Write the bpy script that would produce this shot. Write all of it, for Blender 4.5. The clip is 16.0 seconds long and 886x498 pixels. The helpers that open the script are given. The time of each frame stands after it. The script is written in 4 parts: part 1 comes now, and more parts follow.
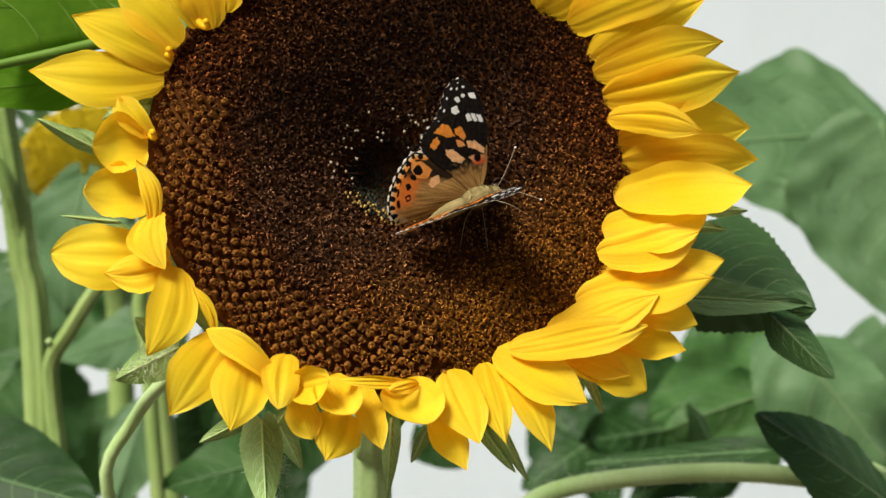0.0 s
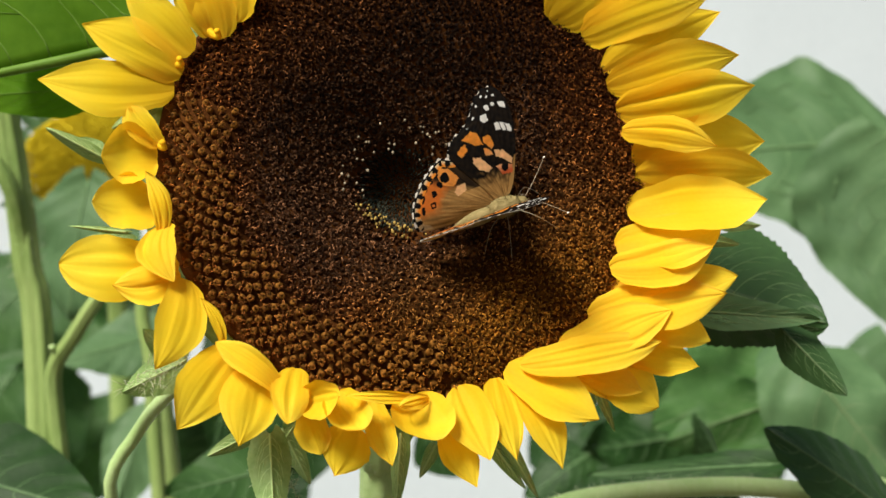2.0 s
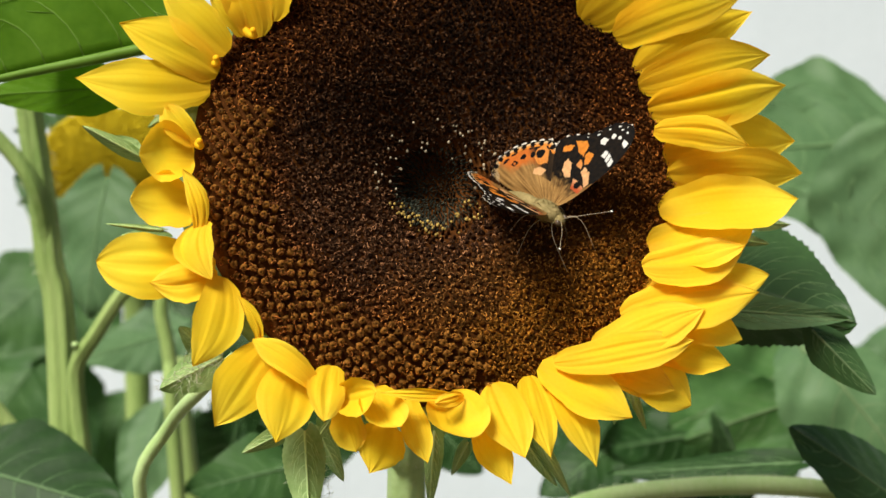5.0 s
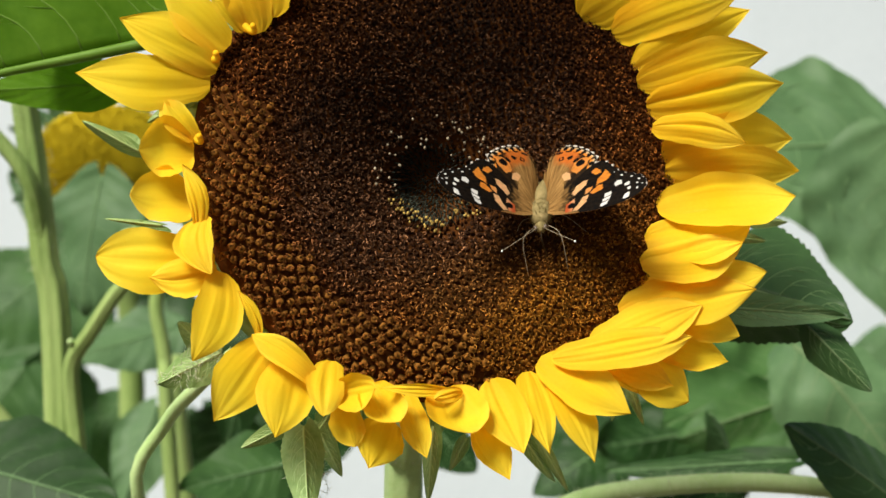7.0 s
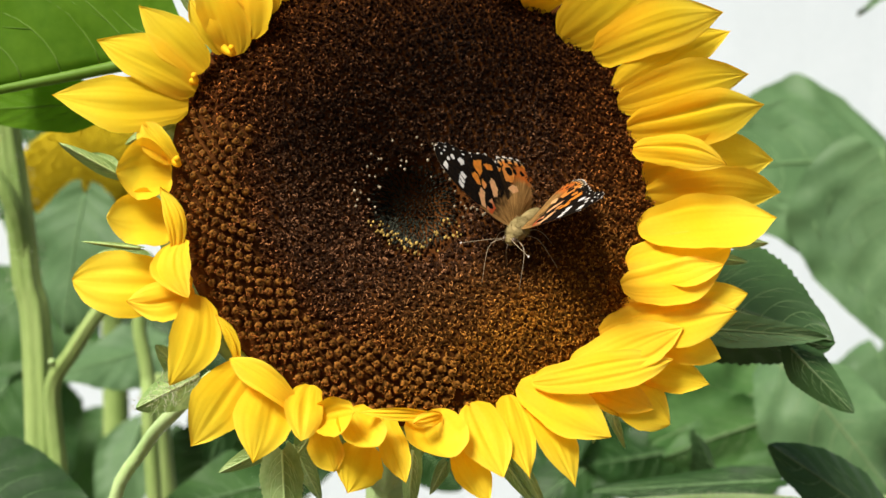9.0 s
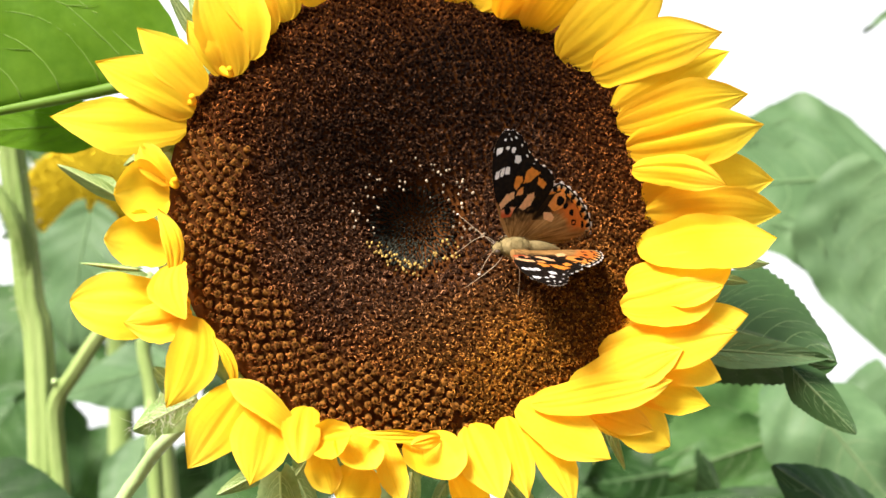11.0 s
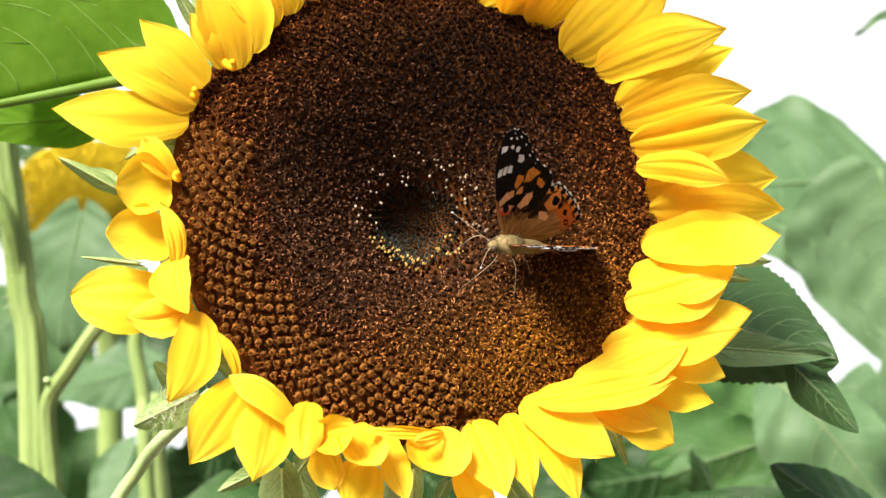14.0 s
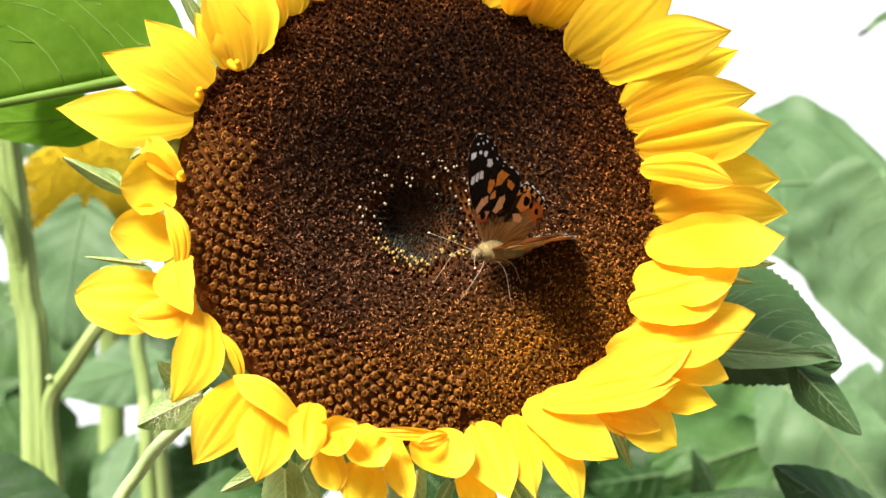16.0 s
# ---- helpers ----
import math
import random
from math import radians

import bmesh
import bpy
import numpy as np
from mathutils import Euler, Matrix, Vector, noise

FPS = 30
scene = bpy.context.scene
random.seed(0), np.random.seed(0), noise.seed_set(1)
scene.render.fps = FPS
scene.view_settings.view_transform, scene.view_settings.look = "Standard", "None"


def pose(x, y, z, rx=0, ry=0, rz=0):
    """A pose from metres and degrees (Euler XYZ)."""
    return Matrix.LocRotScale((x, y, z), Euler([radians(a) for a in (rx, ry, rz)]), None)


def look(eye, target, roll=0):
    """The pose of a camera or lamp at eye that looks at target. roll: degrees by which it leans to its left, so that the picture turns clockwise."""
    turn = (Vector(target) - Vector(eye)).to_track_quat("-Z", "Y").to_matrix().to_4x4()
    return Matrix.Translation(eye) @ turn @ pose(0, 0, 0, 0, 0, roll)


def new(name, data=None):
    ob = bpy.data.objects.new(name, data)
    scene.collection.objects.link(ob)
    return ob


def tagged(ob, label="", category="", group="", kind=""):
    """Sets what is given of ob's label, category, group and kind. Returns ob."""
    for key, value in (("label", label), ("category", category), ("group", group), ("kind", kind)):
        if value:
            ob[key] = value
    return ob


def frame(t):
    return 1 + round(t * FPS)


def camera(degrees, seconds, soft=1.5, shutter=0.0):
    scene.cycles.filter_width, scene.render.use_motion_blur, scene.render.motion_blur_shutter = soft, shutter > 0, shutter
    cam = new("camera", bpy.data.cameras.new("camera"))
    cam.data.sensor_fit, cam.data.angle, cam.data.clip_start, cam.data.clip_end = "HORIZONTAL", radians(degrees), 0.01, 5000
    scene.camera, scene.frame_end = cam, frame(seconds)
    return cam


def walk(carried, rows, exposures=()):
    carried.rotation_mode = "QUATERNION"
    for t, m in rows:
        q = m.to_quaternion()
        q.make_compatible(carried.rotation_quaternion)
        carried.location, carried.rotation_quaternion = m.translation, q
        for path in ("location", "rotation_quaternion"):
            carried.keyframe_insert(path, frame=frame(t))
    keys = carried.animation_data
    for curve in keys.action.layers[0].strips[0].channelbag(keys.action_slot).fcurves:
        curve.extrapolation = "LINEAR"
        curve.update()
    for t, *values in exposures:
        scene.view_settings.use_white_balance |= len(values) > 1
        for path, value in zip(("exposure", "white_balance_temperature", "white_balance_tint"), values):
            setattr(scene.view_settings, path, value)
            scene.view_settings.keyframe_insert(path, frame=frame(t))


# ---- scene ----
cam = camera(38.7, 16.0, soft=1.5)
cam.data.dof.use_dof, cam.data.dof.focus_distance, cam.data.dof.aperture_fstop = True, 0.345, 17.0
EYES = [
    (0.0, 0.00003, 0.00007, 1.49966, -0.011, 0.050, 0.037),
    (0.5, 0.00265, 0.00199, 1.50127, -0.398, 0.050, -0.020),
    (1.0, 0.00333, 0.00356, 1.50228, -0.583, 0.059, -0.076),
    (1.5, 0.00190, 0.00443, 1.50268, -0.592, -0.040, -0.239),
    (2.0, -0.00326, 0.00360, 1.50270, -0.032, 0.163, -0.441),
    (2.5, -0.00898, 0.00262, 1.50243, 0.239, 0.016, -0.588),
    (3.0, -0.00910, 0.00182, 1.50251, 0.561, 0.177, -0.477),
    (3.5, -0.01074, 0.00167, 1.50274, 0.321, 0.261, -0.554),
    (4.0, -0.01037, 0.00175, 1.50306, 0.320, 0.174, -0.560),
    (6.5, -0.01326, 0.00147, 1.50151, -0.155, 0.072, -0.659),
    (7.0, -0.01328, 0.00102, 1.50138, -0.189, 0.113, -0.729),
    (7.5, -0.01393, 0.00052, 1.50119, -0.278, 0.169, -0.750),
    (8.0, -0.01231, 0.00266, 1.50043, -0.500, 0.323, -0.763),
    (8.5, -0.01219, 0.00167, 1.50279, -0.914, 0.551, -0.728),
    (9.0, -0.01081, 0.00276, 1.50378, -0.698, 0.755, -0.673),
    (9.5, -0.00942, 0.00326, 1.50463, -0.522, 1.191, -0.442),
    (9.7, -0.00911, 0.00310, 1.50530, -0.462, 1.463, -0.415),
    (12.0, -0.00762, 0.00513, 1.50407, -0.246, 1.606, -0.711),
    (12.5, -0.00972, 0.00582, 1.50353, -0.598, 1.721, -0.713),
    (13.0, -0.01222, 0.00571, 1.50253, -0.931, 1.772, -0.873),
    (13.5, -0.01213, 0.00590, 1.50161, -0.902, 1.871, -0.868),
    (14.0, -0.01277, 0.00600, 1.50238, -0.939, 1.738, -0.815),
    (14.5, -0.01272, 0.00621, 1.50245, -0.993, 1.710, -0.892),
    (15.0, -0.01209, 0.00665, 1.50307, -0.934, 1.647, -0.821),
    (15.5, -0.01239, 0.00657, 1.50343, -0.987, 1.597, -0.854),
    (16.0, -0.01360, 0.00601, 1.50348, -0.898, 1.610, -1.065),
]
LIGHTEN = [(0.0, 0.20, 6500, 11), (4.0, 0.24, 6500, 11), (7.5, 0.23, 6500, 11), (8.5, 0.26, 6500, 12), (9.0, 0.45, 6500, 13), (9.7, 0.64, 6500, 15), (11.8, 1.29, 6350, 23), (13.0, 1.21, 6350, 22), (14.5, 1.09, 6400, 21), (16.0, 1.15, 6400, 21)]
walk(cam, [(t, pose(x, y, z, 90 + pitch, roll, yaw)) for t, x, y, z, yaw, pitch, roll in EYES], LIGHTEN)

# ---- world and sun ----
SUN_WAY = Vector((-0.40, -0.55, 0.73)).normalized()
world = bpy.data.worlds.new("sky")
world.use_nodes = True
scene.world = world
wn = world.node_tree
sky = wn.nodes.new("ShaderNodeTexSky")
sky.sky_type, sky.sun_disc = "NISHITA", False
sky.sun_elevation = math.asin(SUN_WAY.z)
sky.sun_rotation = math.atan2(SUN_WAY.x, SUN_WAY.y)
sky.air_density, sky.dust_density = 1.0, 6.0
wn.links.new(sky.outputs[0], wn.nodes["Background"].inputs[0])
wn.nodes["Background"].inputs[1].default_value = 0.055
sun = new("sun", bpy.data.lights.new("sun", "SUN"))
sun.data.energy, sun.data.angle, sun.data.color = 5.0, radians(20.0), (1.0, 0.95, 0.85)
sun.matrix_basis = look(SUN_WAY * 5, (0, 0, 0))


# ---- materials ----
def lin(r, g, b):
    return tuple(((c / 255 + 0.055) / 1.055) ** 2.4 if c > 10 else c / 255 / 12.92 for c in (r, g, b))


def shade(name, a, b, scale=20.0, stretch=(1, 1, 1), rough=0.6, thin=0.0, thin_tint=None, bump=0.2, fine=300.0, attr="", vary=0.0, island=False, gloss=0.5):
    """A node material: two colours mixed by noise at two scales, relief, and light that passes through thin sheets."""
    m = bpy.data.materials.new(name)
    m.use_nodes = True
    nt = m.node_tree
    n, l = nt.nodes, nt.links
    bsdf = n["Principled BSDF"]
    co = n.new("ShaderNodeTexCoord")
    mp = n.new("ShaderNodeMapping")
    mp.inputs["Scale"].default_value = stretch
    l.new(co.outputs["Object"], mp.inputs[0])
    big = n.new("ShaderNodeTexNoise")
    big.inputs["Scale"].default_value, big.inputs["Detail"].default_value = scale, 4
    small = n.new("ShaderNodeTexNoise")
    small.inputs["Scale"].default_value, small.inputs["Detail"].default_value = fine, 3
    l.new(mp.outputs[0], big.inputs[0])
    l.new(mp.outputs[0], small.inputs[0])
    add = n.new("ShaderNodeMath")
    add.operation = "MULTIPLY_ADD"
    add.inputs[1].default_value = 0.45
    l.new(small.outputs[0], add.inputs[0])
    l.new(big.outputs[0], add.inputs[2])
    ramp = n.new("ShaderNodeMapRange")
    ramp.inputs["From Min"].default_value, ramp.inputs["From Max"].default_value = 0.5, 0.95
    l.new(add.outputs[0], ramp.inputs[0])
    mix = n.new("ShaderNodeMix")
    mix.data_type = "RGBA"
    mix.inputs[6].default_value, mix.inputs[7].default_value = (*a, 1), (*b, 1)
    l.new(ramp.outputs[0], mix.inputs[0])
    colour = mix.outputs[2]
    if attr:
        at = n.new("ShaderNodeAttribute")
        at.attribute_name = attr
        mul = n.new("ShaderNodeMix")
        mul.data_type, mul.blend_type = "RGBA", "MULTIPLY"
        mul.inputs[0].default_value = 1.0
        l.new(colour, mul.inputs[6])
        l.new(at.outputs["Color"], mul.inputs[7])
        colour = mul.outputs[2]
    if vary:
        if island:
            r = n.new("ShaderNodeNewGeometry").outputs["Random Per Island"]
        else:
            r = n.new("ShaderNodeObjectInfo").outputs["Random"]
        vr = n.new("ShaderNodeMapRange")
        vr.inputs["To Min"].default_value, vr.inputs["To Max"].default_value = 1 - vary, 1 + vary
        l.new(r, vr.inputs[0])
        hs = n.new("ShaderNodeHueSaturation")
        l.new(vr.outputs[0], hs.inputs["Value"])
        l.new(colour, hs.inputs["Color"])
        colour = hs.outputs[0]
    l.new(colour, bsdf.inputs["Base Color"])
    bsdf.inputs["Roughness"].default_value = rough
    bsdf.inputs["Specular IOR Level"].default_value = gloss
    if bump:
        bp = n.new("ShaderNodeBump")
        bp.inputs["Strength"].default_value, bp.inputs["Distance"].default_value = bump, 0.001
        l.new(add.outputs[0], bp.inputs["Height"])
        l.new(bp.outputs[0], bsdf.inputs["Normal"])
    if thin:
        tr = n.new("ShaderNodeBsdfTranslucent")
        if thin_tint:
            tm = n.new("ShaderNodeMix")
            tm.data_type, tm.blend_type = "RGBA", "MULTIPLY"
            tm.inputs[0].default_value = 1.0
            tm.inputs[7].default_value = (*thin_tint, 1)
            l.new(colour, tm.inputs[6])
            l.new(tm.outputs[2], tr.inputs[0])
        else:
            l.new(colour, tr.inputs[0])
        ms = n.new("ShaderNodeMixShader")
        ms.inputs[0].default_value = thin
        l.new(bsdf.outputs[0], ms.inputs[1])
        l.new(tr.outputs[0], ms.inputs[2])
        l.new(ms.outputs[0], n["Material Output"].inputs[0])
    return m


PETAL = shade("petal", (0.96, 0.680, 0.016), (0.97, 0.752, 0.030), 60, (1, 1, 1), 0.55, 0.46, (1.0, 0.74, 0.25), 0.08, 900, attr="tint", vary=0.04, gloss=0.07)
DISC = shade("disc_bed", (0.042, 0.014, 0.003), (0.096, 0.034, 0.007), 120, rough=0.9, bump=0.8, fine=900, gloss=0.04)
FLORET = shade("floret", (0.9, 0.9, 0.9), (1, 1, 1), 500, rough=0.6, bump=0.2, fine=3000, attr="tint", vary=0.35, island=True, gloss=0.04)
LEAF = shade("leaf", (0.034, 0.096, 0.024), (0.068, 0.154, 0.042), 25, rough=0.55, gloss=0.25, thin=0.3, thin_tint=(1.05, 1.15, 0.65), bump=0.5, fine=260, vary=0.06)
# leaf green darkened for low and back leaves: shade put into the colour
LEAF_SHADED = shade("leaf_shaded", (0.010, 0.036, 0.007), (0.022, 0.066, 0.013), 30, rough=0.55, gloss=0.25, thin=0.2, thin_tint=(1.1, 1.25, 0.5), bump=0.6, fine=300)
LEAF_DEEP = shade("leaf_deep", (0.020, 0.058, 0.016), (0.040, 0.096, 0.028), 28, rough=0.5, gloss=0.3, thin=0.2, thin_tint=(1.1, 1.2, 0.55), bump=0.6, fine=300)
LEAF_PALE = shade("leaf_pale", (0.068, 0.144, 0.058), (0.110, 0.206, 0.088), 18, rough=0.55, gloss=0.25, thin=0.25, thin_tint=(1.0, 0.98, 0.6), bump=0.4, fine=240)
# brighter, yellower leaf green: light through the sheet is partly put into the colour
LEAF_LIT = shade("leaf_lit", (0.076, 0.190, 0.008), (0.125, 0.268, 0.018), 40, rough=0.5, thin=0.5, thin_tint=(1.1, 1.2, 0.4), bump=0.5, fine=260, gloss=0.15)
VEIN = shade("leaf_vein", (0.13, 0.21, 0.09), (0.18, 0.27, 0.125), 80, rough=0.5, thin=0.2, bump=0.2, fine=700, gloss=0.15)
VEIN_SOFT = shade("leaf_rib", (0.125, 0.235, 0.095), (0.165, 0.28, 0.125), 80, rough=0.5, thin=0.2, bump=0.2, fine=700, gloss=0.15)
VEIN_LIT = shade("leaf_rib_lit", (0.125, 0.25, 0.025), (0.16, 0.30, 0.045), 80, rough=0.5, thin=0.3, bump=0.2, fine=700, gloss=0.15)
STEM = shade("stem", (0.16, 0.26, 0.065), (0.32, 0.42, 0.15), 45, (1, 1, 0.15), 0.55, bump=0.6, fine=600, gloss=0.15)
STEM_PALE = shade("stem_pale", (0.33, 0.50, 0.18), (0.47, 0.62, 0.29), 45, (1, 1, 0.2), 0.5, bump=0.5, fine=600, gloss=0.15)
HAIR = shade("plant_hair", (0.55, 0.60, 0.42), (0.65, 0.68, 0.5), 200, rough=0.5, thin=0.3, bump=0)
BRACT = shade("bract", (0.16, 0.29, 0.065), (0.31, 0.44, 0.16), 90, rough=0.6, thin=0.3, bump=0.6, fine=700)
SEED = shade("young_disc", (0.36, 0.28, 0.006), (0.50, 0.39, 0.012), 90, rough=0.7, bump=0.3, fine=420, gloss=0.1)
WALL = shade("white_paint", (0.48, 0.555, 0.59), (0.54, 0.615, 0.65), 3, rough=0.55, bump=0.2, fine=60, vary=0.02)
SOIL = shade("soil", (0.055, 0.042, 0.028), (0.11, 0.085, 0.055), 4, rough=0.95, bump=1.0, fine=60)
WING = shade("wing_scales", (0.80, 0.80, 0.80), (0.96, 0.96, 0.96), 900, rough=0.65, thin=0.42, bump=0.3, fine=4000, attr="tint", gloss=0.1)
FUR = shade("insect_fur", (0.18, 0.145, 0.055), (0.30, 0.235, 0.10), 500, rough=0.8, bump=0.4, fine=3000, vary=0.12, island=True, gloss=0.15)
LEG = shade("insect_leg", (0.26, 0.20, 0.12), (0.42, 0.34, 0.22), 600, rough=0.5, bump=0.1)
CLUB = shade("antenna_club", (0.75, 0.72, 0.65), (0.85, 0.82, 0.75), 600, rough=0.5, bump=0)
EYE = shade("insect_eye", (0.05, 0.035, 0.02), (0.09, 0.06, 0.035), 900, rough=0.25, bump=0)


# ---- mesh helpers ----
class Shape:
    """Points, faces and a tint for each point of one mesh."""

    def __init__(self):
        self.v, self.f, self.c = [], [], []

    def grid(self, rows, tint=None, close=False):
        """Rows of equally many points, joined to a sheet."""
        k, w = len(self.v), len(rows[0])
        for i, r in enumerate(rows):
            for j, p in enumerate(r):
                self.v.append(tuple(p))
                self.c.append(tint(i, j) if tint else (1, 1, 1))
        for i in range(len(rows) - 1):
            for j in range(w if close else w - 1):
                a, b = k + i * w + j, k + i * w + (j + 1) % w
                self.f.append((a, b, b + w, a + w))

    def tube(self, pts, radii, sides=8, tint=(1, 1, 1), flat=1.0, ribs=0.0):
        pts = [Vector(p) for p in pts]
        rows, side = [], None
        for i, p in enumerate(pts):
            d = (pts[min(i + 1, len(pts) - 1)] - pts[max(i - 1, 0)]).normalized()
            if side is None:
                side = d.orthogonal().normalized()
            side = (side - d * side.dot(d)).normalized()
            up = d.cross(side)
            rows.append([p + (side * math.cos(2 * math.pi * k / sides) + up * flat * math.sin(2 * math.pi * k / sides)) * radii[i] * (1 + ribs * math.cos(2 * math.pi * k / sides * 7)) for k in range(sides)])
        k = len(self.v)
        self.grid(rows, (lambda i, j: tint[i]) if isinstance(tint[0], (tuple, list)) else (lambda i, j: tint), True)
        self.f.append(tuple(range(k + sides - 1, k - 1, -1)))
        self.f.append(tuple(range(len(self.v) - sides, len(self.v))))

    def ball(self, centre, radii, n=10, m=8, turn=None, tint=(1, 1, 1)):
        c = Vector(centre)
        rows = []
        for i in range(m + 1):
            th = math.pi * min(max(i / m, 0.02), 0.98)
            row = []
            for j in range(n):
                ph = 2 * math.pi * j / n
                p = Vector((radii[0] * math.sin(th) * math.cos(ph), radii[1] * math.cos(th), radii[2] * math.sin(th) * math.sin(ph)))
                row.append(c + (turn @ p if turn else p))
            rows.append(row)
        k = len(self.v)
        self.grid(rows, lambda i, j: tint, True)
        self.f.append(tuple(range(k, k + n)))
        self.f.append(tuple(range(len(self.v) - 1, len(self.v) - n - 1, -1)))

    def mesh(self, name, material, smooth=True):
        me = bpy.data.meshes.new(name)
        me.from_pydata(self.v, [], self.f)
        at = me.attributes.new("tint", "FLOAT_COLOR", "POINT")
        at.data.foreach_set("color", [x for c in self.c for x in (*c, 1.0)])
        me.materials.append(material)
        if smooth:
            me.polygons.foreach_set("use_smooth", [True] * len(me.polygons))
        me.update()
        return me


def part(name, shape, material, parent=None, label="", smooth=True):
    ob = new(name, shape if isinstance(shape, bpy.types.Mesh) else shape.mesh(name, material, smooth))
    ob.parent = parent
    return tagged(ob, label)


def thing(name, m, label, category, group=""):
    ob = new(name)
    ob.empty_display_size = 0.01
    ob.matrix_basis = m
    return tagged(ob, label, category, group)


def spline(pts, n):
    """n points along a smooth curve through pts."""
    pts = [Vector(p) for p in pts]
    ext = [pts[0] * 2 - pts[1]] + pts + [pts[-1] * 2 - pts[-2]]
    out = []
    for k in range(n):
        s = k / (n - 1) * (len(pts) - 1)
        i = min(int(s), len(pts) - 2)
        t = s - i
        a, b, c, d = ext[i:i + 4]
        out.append(0.5 * ((2 * b) + (c - a) * t + (2 * a - 5 * b + 4 * c - d) * t * t + (3 * b - a - 3 * c + d) * t ** 3))
    return out


def curve_tube(sh, pts, r0, r1, n=14, sides=10, tint=(1, 1, 1), ribs=0.0):
    c = spline(pts, n)
    sh.tube(c, [r0 + (r1 - r0) * i / (n - 1) for i in range(n)], sides, tint, ribs=ribs)
    return c


def hairs(sh, c, radius, count, length, rng, thick=0.00012):
    """Fine hairs that stand off a stalk along the points c."""
    for _ in range(count):
        i = rng.randrange(len(c) - 1)
        p = c[i].lerp(c[i + 1], rng.random())
        d = (c[i + 1] - c[i]).normalized()
        w = Vector((rng.gauss(0, 1), rng.gauss(0, 1), rng.gauss(0, 1)))
        w = (w - d * w.dot(d)).normalized()
        a = p + w * radius * 0.95
        sh.tube([a, a + w * length * rng.uniform(0.5, 1.1) + d * length * rng.uniform(-0.3, 0.3)], [thick, thick * 0.4], 3)


# ---- ground and wall ----
sh = Shape()
sh.grid([[(x, y, 0.03 * noise.noise(Vector((x, y, 0))) if abs(x) < 8 else 0) for x in (-300, -60, -8, -5, -3, -2, -1, 0, 1, 2, 3, 5, 8, 60, 300)] for y in (-300, -60, -8, -5, -3, -2, -1, 0, 1, 2, 3, 5, 8, 60, 300)])
tagged(part("ground", sh, SOIL), "dry brown garden soil", "ground", kind="structure")

wall = thing("wall_north", pose(0, 2.8, 0), "white-painted wall of upright boards behind the plants", "wall")
tagged(wall, kind="structure")
sh = Shape()
for z0, z1 in ((-0.05, 2.6),):
    sh.grid([[(-4, 0.03, z0), (4, 0.03, z0)], [(-4, 0.03, z1), (4, 0.03, z1)], [(-4, 0.12, z1), (4, 0.12, z1)], [(-4, 0.12, z0), (4, 0.12, z0)]], close=False)
part("backing", sh, WALL, wall, smooth=False)
sh = Shape()
bw, bd = 0.1499, 0.0007
sh.grid([[(-bw / 2, bd, -0.02), (-bw / 2 + 0.004, 0, -0.02), (bw / 2 - 0.004, 0, -0.02), (bw / 2, bd, -0.02)], [(-bw / 2, bd, 2.6), (-bw / 2 + 0.004, 0, 2.6), (bw / 2 - 0.004, 0, 2.6), (bw / 2, bd, 2.6)]])
board = sh.mesh("board", WALL, False)
for i in range(52):
    b = part("board", board, WALL, wall)
    b.matrix_basis = pose(-3.9 + 0.15 * i, 0.0, 0.0)


def blend(a, b, t):
    t = max(0.0, min(1.0, t))
    return tuple(x + (y - x) * t for x, y in zip(a, b))


